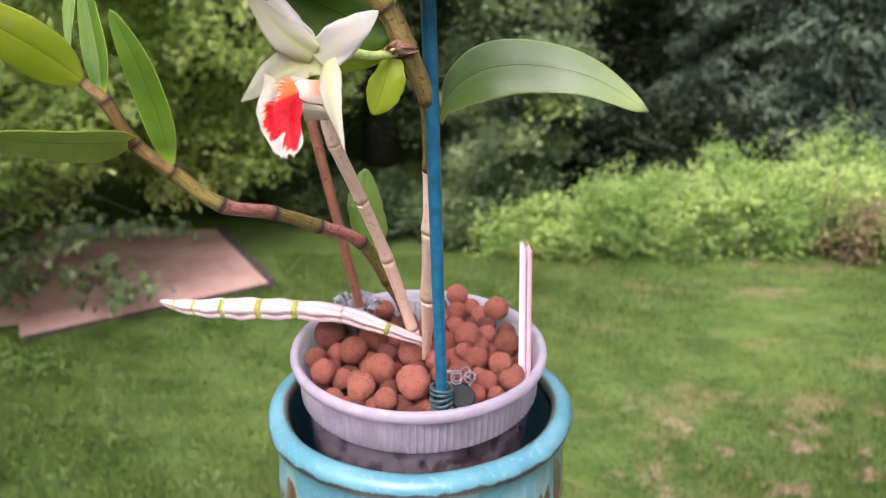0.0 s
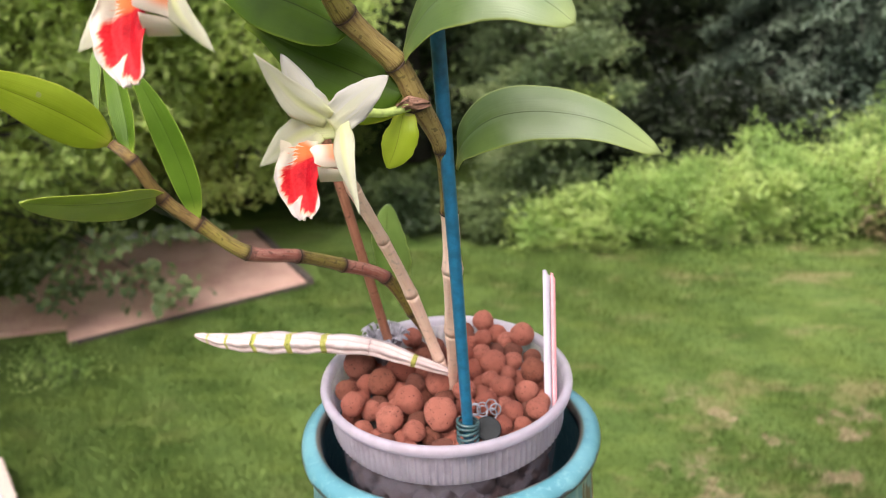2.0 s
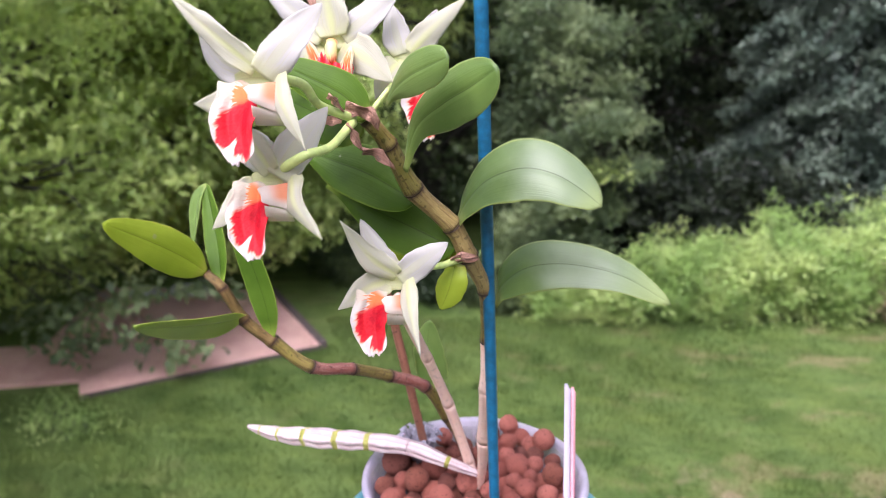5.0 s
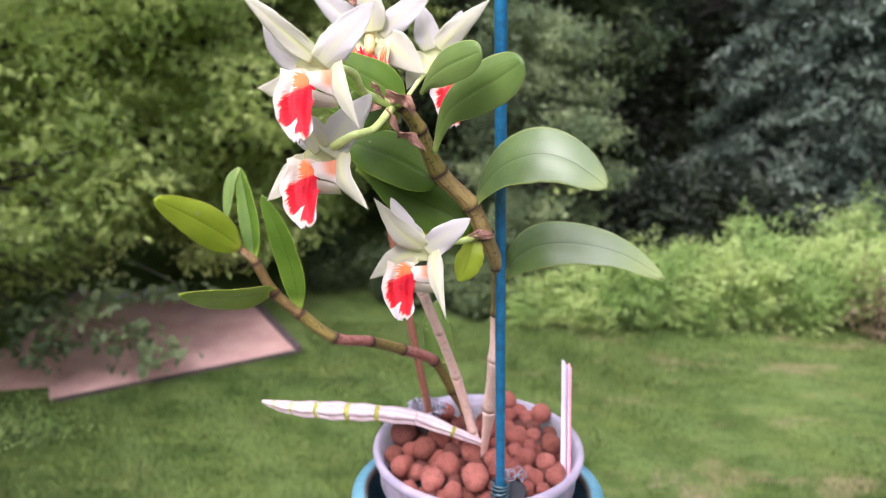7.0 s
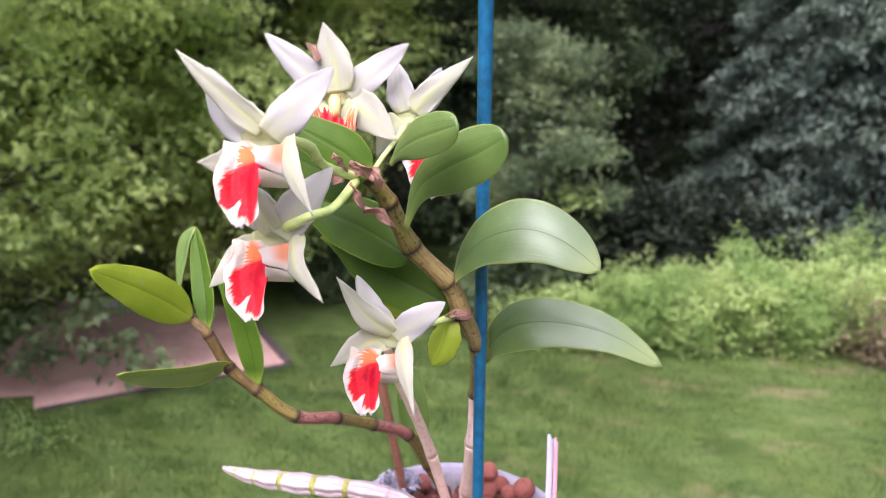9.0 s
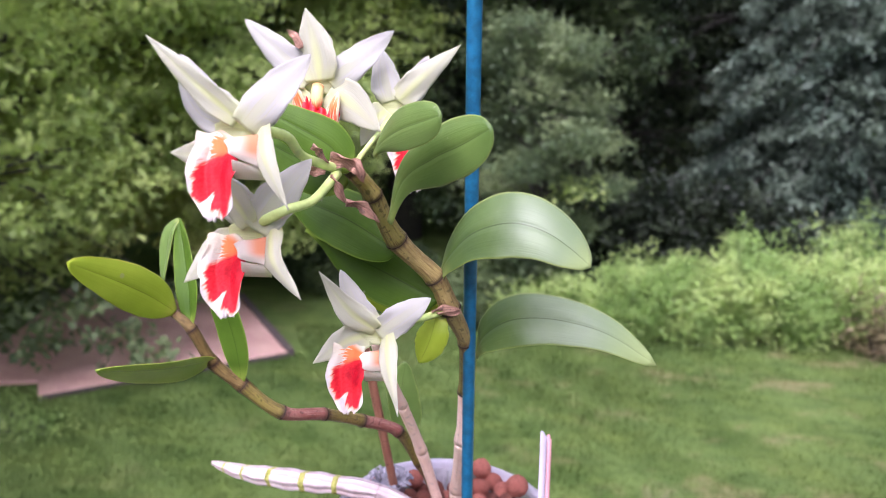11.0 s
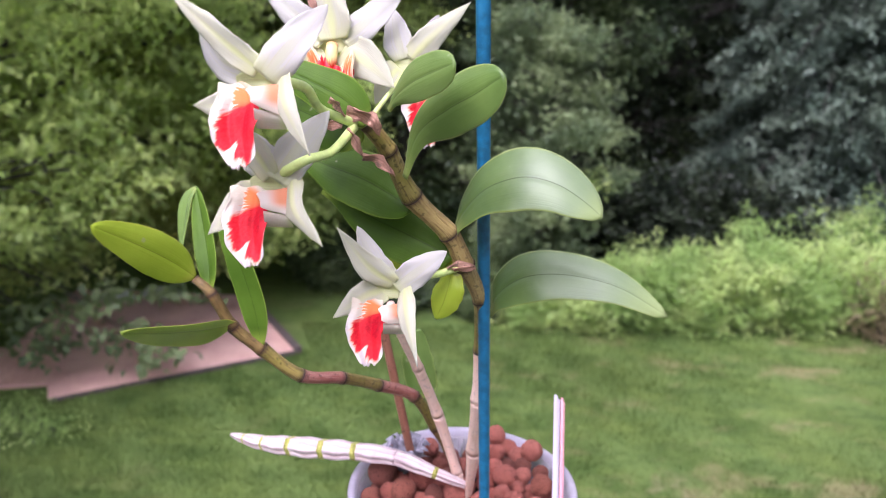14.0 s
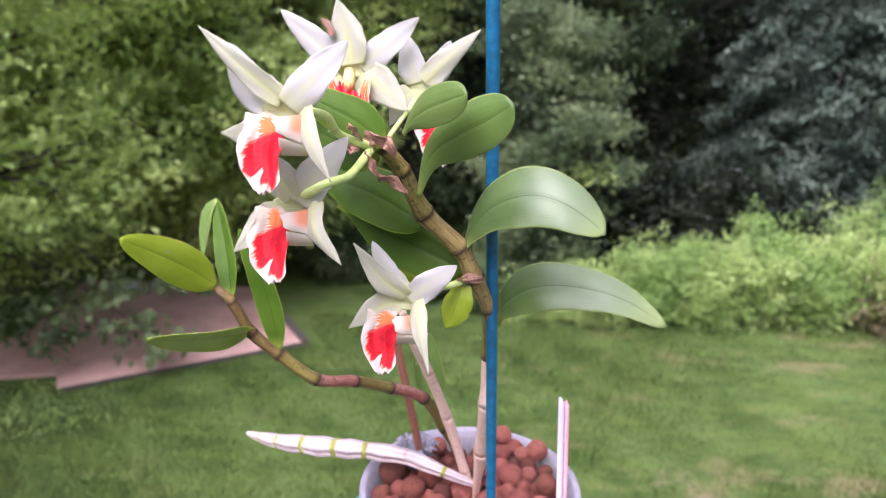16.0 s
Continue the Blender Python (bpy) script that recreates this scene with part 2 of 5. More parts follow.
def pot_material(name, shade):
    k = Nodes(name)
    o = k.object()
    x, y, z = k.split(o)
    z = k.math("MULTIPLY_ADD", y, 0.070, z)
    turn = k.math("MULTIPLY", k.math("ARCTAN2", y, x), 24 / (2 * math.pi))
    cell = k.math("FRACT", k.math("ADD", turn, 100.0))
    mid = k.math("ABSOLUTE", k.math("SUBTRACT", cell, 0.5))
    wave = k.noise(k.scale(o, (1, 1, 0.25)), 55.0, 3, 0.6)
    run = k.noise(k.scale(o, (1, 1, 0.05)), 130.0, 2)
    fine = k.noise(o, 300.0, 4)
    big = k.noise(o, 30.0, 3)
    each = k.noise(k.scale(o, (1, 1, 0.0)), 42.0, 1)
    limit = k.math("ADD", -0.0575, k.math("MULTIPLY", k.math("SUBTRACT", each, 0.5), 0.040))
    limit = k.math("ADD", limit, k.math("MULTIPLY", k.math("SUBTRACT", wave, 0.5), -0.050))
    limit = k.math("SUBTRACT", limit, k.math("MULTIPLY", k.step(mid, 0.36, 0.47), 0.050))
    limit = k.math("SUBTRACT", limit, k.math("MULTIPLY", k.step(run, 0.60, 0.68), 0.010))
    over = k.math("SUBTRACT", z, limit)
    blue = k.mix(k.step(big, 0.35, 0.65), (0.072, 0.222, 0.275), (0.128, 0.312, 0.370))
    blue = k.mix(k.step(fine, 0.5, 0.75, 0, 0.5), blue, (0.21, 0.39, 0.43))
    thin_glaze = k.mix(k.step(fine, 0.35, 0.65), (0.070, 0.038, 0.024), (0.150, 0.092, 0.060))
    panel = k.math("MULTIPLY", k.step(mid, 0.24, 0.30, 1, 0), k.step(over, -0.030, -0.016, 1, 0))
    panel = k.math("MULTIPLY", panel, k.step(k.math("ADD", z, k.math("MULTIPLY", wave, 0.03)), -0.14, -0.10, 1, 1))
    outline = k.math("MULTIPLY", k.math("MULTIPLY", k.step(mid, 0.30, 0.33, 1, 0), k.step(mid, 0.24, 0.27)), k.step(over, -0.030, -0.016, 0.7, 0))
    red = k.mix(k.step(fine, 0.4, 0.7), (0.32, 0.032, 0.022), (0.40, 0.072, 0.045))
    low = k.mix(panel, thin_glaze, red)
    low = k.mix(outline, low, (0.42, 0.32, 0.22))
    col = k.mix(k.step(over, -0.002, 0.003), low, blue)
    pale = k.math("MULTIPLY", k.step(over, 0.0, 0.012, 0.5, 0), k.step(over, -0.001, 0.001))
    col = k.mix(pale, col, (0.35, 0.46, 0.42))
    worn = k.math("ADD", z, k.math("MULTIPLY", k.math("SUBTRACT", k.noise(o, 70.0, 5, 0.7), 0.5), 0.008))
    band = k.math("MULTIPLY", k.step(worn, -0.0420, -0.0400), k.step(worn, -0.0362, -0.0350, 1, 0))
    band = k.math("MULTIPLY", band, k.step(k.noise(o, 38.0, 3), 0.28, 0.40))
    away = k.math("SQRT", k.math("ADD", k.math("MULTIPLY", x, x), k.math("MULTIPLY", y, y)))
    lipline = k.math("MULTIPLY", k.step(away, 0.0620, 0.0627), k.step(away, 0.0642, 0.0656, 1, 0))
    lipline = k.math("MULTIPLY", lipline, k.step(z, -0.039, -0.035))
    # The inner wall turns darker below the lip
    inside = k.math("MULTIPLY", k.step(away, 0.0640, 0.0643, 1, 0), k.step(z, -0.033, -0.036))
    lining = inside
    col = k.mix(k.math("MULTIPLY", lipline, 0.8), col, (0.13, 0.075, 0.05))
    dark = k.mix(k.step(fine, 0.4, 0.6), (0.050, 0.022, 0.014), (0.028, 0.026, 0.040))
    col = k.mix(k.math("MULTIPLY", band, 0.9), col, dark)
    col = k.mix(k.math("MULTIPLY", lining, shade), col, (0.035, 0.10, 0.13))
    height = k.math("ADD", k.math("MULTIPLY", k.step(over, -0.002, 0.003), 1.0), k.math("MULTIPLY", fine, 0.25))
    return k.finish(col, k.step(fine, 0.3, 0.7, 0.30, 0.46), k.bump(height, 0.45, 0.0006), Coat_Weight=0.15, Coat_Roughness=0.2)


def plastic_material(name, low, high, color, size):
    """Thin plastic that lets part of the light straight through; low and high: how much, in blotches of that scale."""
    k = Nodes(name)
    n = k.noise(k.scale(k.object(), (1, 1, 0.8)), size, 4)
    k.finish(color, 0.30, k.bump(n, 0.12, 0.0004), 0.40, color, Specular_IOR_Level=0.5)
    body = k.out.inputs[0].links[0].from_socket
    n2 = k.t.nodes.new("ShaderNodeMixShader")
    k.put(n2.inputs[0], k.step(n, 0.42, 0.58, low, high))
    k.t.links.new(body, n2.inputs[1])
    k.t.links.new(k.node("ShaderNodeBsdfTransparent", 0), n2.inputs[2])
    k.t.links.new(n2.outputs[0], k.out.inputs[0])
    return k.m


def lawn_material(name, bright):
    k = Nodes(name)
    p = k.place()
    big = k.noise(p, 0.55, 3)
    mid = k.noise(p, 2.6, 5, 0.62)
    fine = k.noise(k.scale(p, (1, 0.45, 1)), 26.0, 5, 0.7)
    x, y, _ = k.split(p)
    row = k.math("SINE", k.math("ADD", k.math("MULTIPLY", k.math("ADD", y, k.math("MULTIPLY", x, 1.1)), 4.4), k.math("MULTIPLY", mid, 2.5)))
    col = k.mix(k.step(mid, 0.36, 0.64), tuple(bright * c for c in (0.058, 0.108, 0.020)), tuple(bright * c for c in (0.118, 0.178, 0.042)))
    col = k.mix(k.step(big, 0.35, 0.66, 0, 0.55), col, tuple(bright * c for c in (0.134, 0.190, 0.045)))
    col = k.mix(k.step(row, -0.5, 0.9, 0, 0.38), col, tuple(bright * c for c in (0.150, 0.228, 0.066)))
    streak = k.noise(k.scale(p, (0.55, 1.5, 1)), 2.2, 5, 0.65)
    col = k.mix(k.step(streak, 0.50, 0.70, 0, 0.45), col, tuple(bright * c for c in (0.185, 0.248, 0.058)))
    col = k.mix(k.step(streak, 0.48, 0.32, 0, 0.55), col, tuple(bright * c for c in (0.045, 0.085, 0.016)))
    straw = k.math("MULTIPLY", k.step(k.noise(k.scale(p, (0.7, 1.2, 1)), 1.5, 5, 0.65), 0.54, 0.68), k.step(x, -1.0, 3.0, 0.2, 0.75))
    col = k.mix(straw, col, tuple(bright * c for c in (0.27, 0.235, 0.115)))
    bare = k.math("MULTIPLY", k.step(k.noise(p, 3.0, 5, 0.65), 0.55, 0.63), k.math("MULTIPLY", k.step(x, 0.6, 2.4), k.step(y, 6.9, 5.6)))
    col = k.mix(k.math("MULTIPLY", bare, 0.7), col, tuple(bright * c for c in (0.46, 0.33, 0.24)))
    col = k.mix(k.step(fine, 0.35, 0.72, 0.0, 0.40), col, tuple(bright * c for c in (0.050, 0.085, 0.015)))
    k.finish(col, 0.85, k.bump(fine, 0.6, 0.03), Specular_IOR_Level=0.2)
    return k


def foliage_material(name, dark, light, tip, thin=0.3):
    k = Nodes(name)
    i = k.island()
    p = k.place()
    clump = k.step(k.noise(p, 2.6, 3, 0.5), 0.36, 0.62)
    col = k.mix(k.math("ADD", k.math("MULTIPLY", i, 0.4), k.math("MULTIPLY", clump, 0.6)), dark, light)
    col = k.mix(k.step(k.noise(p, 1.0, 3), 0.44, 0.62, 0, 0.9), col, tip)
    return k.finish(col, 0.5, None, thin, k.mix(0.5, col, tip), Specular_IOR_Level=0.35)


def bark_material(name, a, b):
    k = Nodes(name)
    n = k.noise(k.scale(k.object(), (6, 6, 1)), 6.0, 6, 0.65)
    col = k.mix(k.step(n, 0.35, 0.65), a, b)
    return k.finish(col, 0.9, k.bump(n, 0.9, 0.02))


def gravel_material():
    k = Nodes("pink_gravel")
    p = k.place()
    stones = k.cells(p, 55.0)
    big = k.noise(p, 1.4, 4)
    col = k.mix(k.step(stones, 0.1, 0.6), (0.68, 0.415, 0.35), (0.45, 0.265, 0.225))
    col = k.mix(k.step(big, 0.35, 0.65, 0, 0.6), col, (0.72, 0.48, 0.415))
    return k.finish(col, 0.92, k.bump(stones, 0.7, 0.02))


M = {
    "petal": petal_material("orchid_petal", 0.34, (0.73, 0.71, 0.68)),
    "sepal": petal_material("orchid_sepal", 0.85, (0.70, 0.69, 0.565)),
    "lip": lip_material(),
    "lobe": lobe_material(),
    "flame": flame_material(),
    "crest": plain_material("orchid_crest", (0.66, 0.012, 0.022), 0.5, 300.0, 0.2),
    "tube_white": petal_material("orchid_tube", 0.1, (0.83, 0.76, 0.67)),
    "hood": petal_material("orchid_hood", 0.6, (0.90, 0.92, 0.60)),
    "throat": throat_material(),
    "column": plain_material("orchid_column", (0.78, 0.76, 0.46), 0.45, 350.0, 0.15),
    "stalk": plain_material("orchid_stalk", (0.56, 0.68, 0.22), 0.4, 160.0, 0.2),
    "leaf": leaf_material("orchid_leaf", (0.100, 0.185, 0.032), (0.165, 0.265, 0.055), (0.38, 0.46, 0.11), 0.5, 0.30),
    "leaf_pale": leaf_material("orchid_leaf_sheen", (0.066, 0.125, 0.024), (0.115, 0.185, 0.042), (0.38, 0.46, 0.11), 0.40, 0.24, 0.5),
    # Next two: the leaf colour brightened for lit leaves, darkened for shaded ones
    "leaf_lit": leaf_material("orchid_leaf_lit", (0.36, 0.47, 0.028), (0.47, 0.59, 0.045), (0.62, 0.64, 0.09), 0.2, 0.5),
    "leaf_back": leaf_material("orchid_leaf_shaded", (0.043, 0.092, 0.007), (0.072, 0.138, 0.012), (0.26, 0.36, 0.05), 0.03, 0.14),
    "leaf_side": leaf_material("orchid_leaf_olive", (0.20, 0.30, 0.040), (0.30, 0.40, 0.065), (0.56, 0.62, 0.10), 0.4, 0.4),
    "cane_olive": cane_material("cane_olive", (0.33, 0.28, 0.060), (0.42, 0.33, 0.110), (0.13, 0.068, 0.025), 0.38, 0.8, 0.8),
    "cane_tan": cane_material("cane_tan", (0.52, 0.39, 0.145), (0.41, 0.29, 0.105), (0.17, 0.09, 0.036), 0.42, 0.75, 0.7),
    "cane_umber": cane_material("cane_umber", (0.29, 0.20, 0.070), (0.19, 0.12, 0.042), (0.065, 0.034, 0.015), 0.38, 0.85, 0.9),
    "cane_moss": cane_material("cane_moss", (0.24, 0.20, 0.042), (0.30, 0.22, 0.068), (0.08, 0.044, 0.018), 0.36, 0.85, 0.9),
    "cane_rose": cane_material("cane_rose", (0.38, 0.145, 0.11), (0.28, 0.085, 0.065), (0.56, 0.34, 0.28), 0.45, 0.7, 0.7),
    "cane_bare": cane_material("cane_bare", (0.95, 0.70, 0.57), (0.90, 0.62, 0.48), (0.70, 0.43, 0.33), 0.65, 0.4, 0.0, 0.3, 0.35),
    "cane_white": wrinkled_cane_material(),
    "node_green": cane_material("node_green", (0.36, 0.38, 0.05), (0.44, 0.42, 0.12), (0.30, 0.30, 0.06), 0.5),
    "node_dark": plain_material("node_dark", (0.045, 0.022, 0.014), 0.7, 400.0, 0.4),
    "bract": cane_material("dry_bract", (0.66, 0.38, 0.28), (0.50, 0.26, 0.18), (0.30, 0.14, 0.09), 0.7),
    "pebble": pebble_material("fired_clay", (0.52, 0.185, 0.135), (0.34, 0.100, 0.070), 0.5),
    "pebble_dark": pebble_material("fired_clay_dark", (0.30, 0.10, 0.065), (0.20, 0.075, 0.055)),
    "pebble_wet": pebble_material("fired_clay_wet", (0.075, 0.04, 0.04), (0.045, 0.03, 0.032)),
    "pot": pot_material("glazed_ceramic", 0.0),
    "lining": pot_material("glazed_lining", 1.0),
    "plastic": plastic_material("milky_plastic", 0.26, 0.36, (0.66, 0.60, 0.71), 60.0),
    "plastic_band": plastic_material("ribbed_plastic", 0.34, 0.46, (0.62, 0.56, 0.65), 80.0),
    "plastic_clear": plastic_material("clear_plastic", 0.74, 0.97, (0.42, 0.38, 0.46), 125.0),
    "stake": plain_material("blue_painted_metal", (0.008, 0.115, 0.225), 0.38, 240.0, 0.25, Coat_Weight=0.3),
    "clip": plain_material("dark_rubber", (0.008, 0.010, 0.012), 0.75, 300.0, 0.3),
    "wire": plain_material("green_wire", (0.035, 0.075, 0.085), 0.35, 300.0, 0.3),
    "foil": plain_material("grey_plastic", (0.24, 0.23, 0.27), 0.32, 300.0, 0.35),
    "stick": cane_material("bamboo_stick", (0.42, 0.19, 0.12), (0.36, 0.15, 0.09), (0.28, 0.11, 0.07), 0.55),
    "tag": plain_material("white_plastic", (0.52, 0.47, 0.56), 0.4, 150.0, 0.05),
    "tag_pink": plain_material("pink_plastic", (0.78, 0.34, 0.38), 0.4, 150.0, 0.15),
    "root": plain_material("moss_root", (0.05, 0.035, 0.03), 0.8, 200.0, 0.4),
    "lawn": lawn_material("lawn", 0.82).m,
    "grass": lawn_material("grass_blade", 0.87).m,
    "tree_light": foliage_material("tree_leaf_light", (0.260, 0.365, 0.130), (0.46, 0.58, 0.200), (0.68, 0.78, 0.29), 0.62),
    "tree_mid": foliage_material("tree_leaf_grey", (0.048, 0.082, 0.040), (0.130, 0.185, 0.088), (0.28, 0.35, 0.165), 0.42),
    "tree_dark": foliage_material("tree_leaf_dark", (0.015, 0.032, 0.014), (0.062, 0.100, 0.045), (0.17, 0.23, 0.095), 0.35),
    # Light tree leaf with the low branches' shade put into its colour
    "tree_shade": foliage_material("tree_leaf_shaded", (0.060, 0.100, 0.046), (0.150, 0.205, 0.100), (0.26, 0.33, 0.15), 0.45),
    # Undergrowth and far woods leaves: shade of the gaps put into near-black colours
    "hollow": foliage_material("hollow_shade_leaf", (0.006, 0.012, 0.006), (0.018, 0.028, 0.013), (0.034, 0.048, 0.022), 0.25),
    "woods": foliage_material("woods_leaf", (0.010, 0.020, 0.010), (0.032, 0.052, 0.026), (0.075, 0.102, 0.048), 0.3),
    "spruce": foliage_material("spruce_needle", (0.026, 0.046, 0.032), (0.095, 0.138, 0.100), (0.185, 0.240, 0.175), 0.25),
    "hedge": foliage_material("hedge_leaf", (0.115, 0.212, 0.048), (0.335, 0.490, 0.145), (0.54, 0.66, 0.24), 0.45),
    "dry": foliage_material("dry_stem", (0.22, 0.17, 0.10), (0.30, 0.22, 0.15), (0.25, 0.22, 0.10), 0.2),
    "bark": bark_material("bark", (0.036, 0.034, 0.028), (0.075, 0.068, 0.056)),
    "gravel": gravel_material(),
    "timber": bark_material("dark_timber", (0.06, 0.05, 0.05), (0.12, 0.09, 0.085)),
    "pale": plain_material("pale_painted_wood", (0.50, 0.40, 0.37), 0.6, 30.0, 0.15, 0.002),
    "stone": plain_material("pale_stone", (0.42, 0.43, 0.46), 0.8, 12.0, 0.3, 0.01),
    "added_wall": plain_material("pale_added_wall", (0.78, 0.75, 0.70), 0.7, 4.0, 0.08, 0.002),
    "post": plain_material("cream_painted_wood", (0.74, 0.68, 0.56), 0.55, 60.0, 0.08, 0.001),
}

# ---- mesh helpers ----
def as_mesh(name, verts, faces, material, uv=None, smooth=True):
    me = bpy.data.meshes.new(name)
    me.from_pydata([tuple(v) for v in verts], [], [tuple(f) for f in faces])
    if uv is not None:
        layer = me.uv_layers.new(name="UVMap")
        index = np.empty(len(me.loops), dtype=np.int32)
        me.loops.foreach_get("vertex_index", index)
        layer.data.foreach_set("uv", np.asarray(uv, dtype=np.float32)[index].ravel())
    me.polygons.foreach_set("use_smooth", [smooth] * len(me.polygons))
    for m in material if isinstance(material, (list, tuple)) else (material,):
        me.materials.append(m)
    me.update()
    return me


def part(name, me, parent, label=""):
    ob = new(name, me)
    ob.parent = parent
    return tagged(ob, label)


def thing(name, label, category, group="", place=(0, 0, 0), me=None):
    ob = new(name, me)
    ob.location = place
    return tagged(ob, label, category, group)


def unit(v):
    v = np.asarray(v, float)
    return v / max(np.linalg.norm(v), 1e-9)


def spline(points, count):
    """Evenly parameterised points along a smooth curve through the given ones."""
    p = np.asarray(points, float)
    p = np.vstack([2 * p[0] - p[1], p, 2 * p[-1] - p[-2]])
    out = []
    for s in np.linspace(0, len(p) - 3 - 1e-9, count):
        i = int(s)
        t = s - i
        a, b, c, d = p[i : i + 4]
        out.append(0.5 * (2 * b + (c - a) * t + (2 * a - 5 * b + 4 * c - d) * t**2 + (3 * b - a - 3 * c + d) * t**3))
    return np.array(out)


def tube_data(points, radii, sides=14, lobes=0, lobe_depth=0.0, cap=True):
    p = np.asarray(points, float)
    tang = np.gradient(p, axis=0)
    ref = np.array([0.0, 1.0, 0.15])
    verts, uv, faces = [], [], []
    for i, (c, t) in enumerate(zip(p, tang)):
        t = unit(t)
        a = unit(np.cross(ref, t)) if abs(t @ unit(ref)) < 0.97 else unit(np.cross((1, 0, 0), t))
        b = np.cross(t, a)
        for j in range(sides + 1):
            w = 2 * math.pi * j / sides
            r = radii[i] * (1 + lobe_depth * math.cos(lobes * w))
            verts.append(c + r * (math.cos(w) * a + math.sin(w) * b))
            uv.append((j / sides, i / (len(p) - 1)))
    n = sides + 1
    for i in range(len(p) - 1):
        for j in range(sides):
            faces.append((i * n + j, i * n + j + 1, (i + 1) * n + j + 1, (i + 1) * n + j))
    if cap:
        for i, flip in ((0, True), (len(p) - 1, False)):
            verts.append(p[i])
            uv.append((0.5, i / (len(p) - 1)))
            for j in range(sides):
                f = (i * n + j, i * n + j + 1, len(verts) - 1)
                faces.append(f[::-1] if flip else f)
    return verts, faces, uv


def tube(name, points, radii, material, sides=14, count=None, lobes=0, lobe_depth=0.0):
    if count:
        r = np.interp(np.linspace(0, 1, count), np.linspace(0, 1, len(radii)), radii)
        points = spline(points, count)
        radii = r
    v, f, uv = tube_data(points, radii, sides, lobes, lobe_depth)
    return as_mesh(name, v, f, material, uv)


def sheet(name, grid, thick, material):
    """A thin solid from a grid of points [along][across]."""
    g = np.asarray(grid, float)
    n, m = g.shape[:2]
    du = np.gradient(g, axis=1)
    dv = np.gradient(g, axis=0)
    nor = np.cross(du, dv)
    nor /= np.maximum(np.linalg.norm(nor, axis=2, keepdims=True), 1e-9)
    u = np.tile(np.linspace(0, 1, m), (n, 1))
    v = np.tile(np.linspace(0, 1, n)[:, None], (1, m))
    edge = np.minimum(1, 0.25 + 3 * np.minimum(u, 1 - u))[..., None]
    front, back = g + nor * thick / 2 * edge, g - nor * thick / 2 * edge
    verts = np.concatenate([front.reshape(-1, 3), back.reshape(-1, 3)])
    uv = np.concatenate([np.stack([u, v], -1).reshape(-1, 2)] * 2)
    faces, k = [], n * m
    at = lambda i, j: i * m + j
    for i in range(n - 1):
        for j in range(m - 1):
            q = (at(i, j), at(i, j + 1), at(i + 1, j + 1), at(i + 1, j))
            faces.append(q)
            faces.append(tuple(k + a for a in q[::-1]))
    ring = [at(0, j) for j in range(m)] + [at(i, m - 1) for i in range(1, n)] + [at(n - 1, j) for j in range(m - 2, -1, -1)] + [at(i, 0) for i in range(n - 2, 0, -1)]
    for a, b in zip(ring, ring[1:] + ring[:1]):
        faces.append((b, a, k + a, k + b))
    return as_mesh(name, verts, faces, material, uv)


def blade_grid(path, width, side, shape="leaf", cup=0.0, fold=0.0, wave=0.0, twist=0.0, seed=0, along=22, across=11, belly=0.8, groove=0.0):
    """A leaf or petal along a smooth path; side is the way across it, fold lifts both halves from the midrib, groove sinks a narrow midrib."""
    mid = spline(path, along)
    tang = np.gradient(mid, axis=0)
    rng = random.Random(seed)
    phase = rng.uniform(0, 6)
    rows = []
    for i, (c, t) in enumerate(zip(mid, tang)):
        s = i / (along - 1)
        t = unit(t)
        a = unit(np.asarray(side, float) - (np.asarray(side, float) @ t) * t)
        b = np.cross(a, t)
        w = twist * (s - 0.5)
        a, b = math.cos(w) * a + math.sin(w) * b, -math.sin(w) * a + math.cos(w) * b
        if shape == "leaf":
            q = min(1, s**belly * 0.985 + 0.015)
            h = (math.sin(math.pi * q) ** (0.80 if q < 0.5 else 0.56)) * (0.94 + 0.06 * s)
            h = max(h, 0.20 * (1 - s) ** 3, 0.02)
        elif shape == "blunt":
            q = min(1, s / 0.55)
            h = (0.16 + 0.84 * q * q * (3 - 2 * q)) * (1 if s < 0.62 else max(1 - ((s - 0.62) / 0.38) ** 2.4, 0.01) ** 0.5)
        elif shape == "petal":
            h = max(math.sin(math.pi * (0.20 + 0.80 * s)) ** 0.72, 0.02) * (1.04 - 0.10 * s)
        elif shape == "sepal":
            h = max(math.sin(math.pi * (0.24 + 0.76 * s)) ** 0.95, 0.02)
        elif shape == "flap":
            h = (1.0 - 0.35 * s) * (1 if s < 0.7 else max(1 - ((s - 0.7) / 0.3) ** 2.2, 0.02) ** 0.5)
        elif shape == "round":
            h = max(math.sin(math.pi * min(0.995, 0.12 + 0.885 * s)) ** 0.55, 0.04)
        else:
            h = max((1 - s) ** 0.55 * (0.55 + 0.45 * min(1, s * 4)), 0.03)
        ripple = 0.008 if shape in ("leaf", "blunt") else 0.025
        h *= width / 2 * (1 + ripple * math.sin(17 * s + phase) + 0.8 * ripple * math.sin(34 * s + 2 * phase))
        row = []
        for j in range(across):
            u = 2 * j / (across - 1) - 1
            lift = fold * h * abs(u) + groove * h * (1 - math.exp(-((u / 0.08) ** 2))) - cup * h * u * u + wave * h * math.sin(7 * s + phase + 2.2 * u) * u * u
            row.append(c + a * (u * h) + b * lift)
        rows.append(row)
    return np.array(rows)


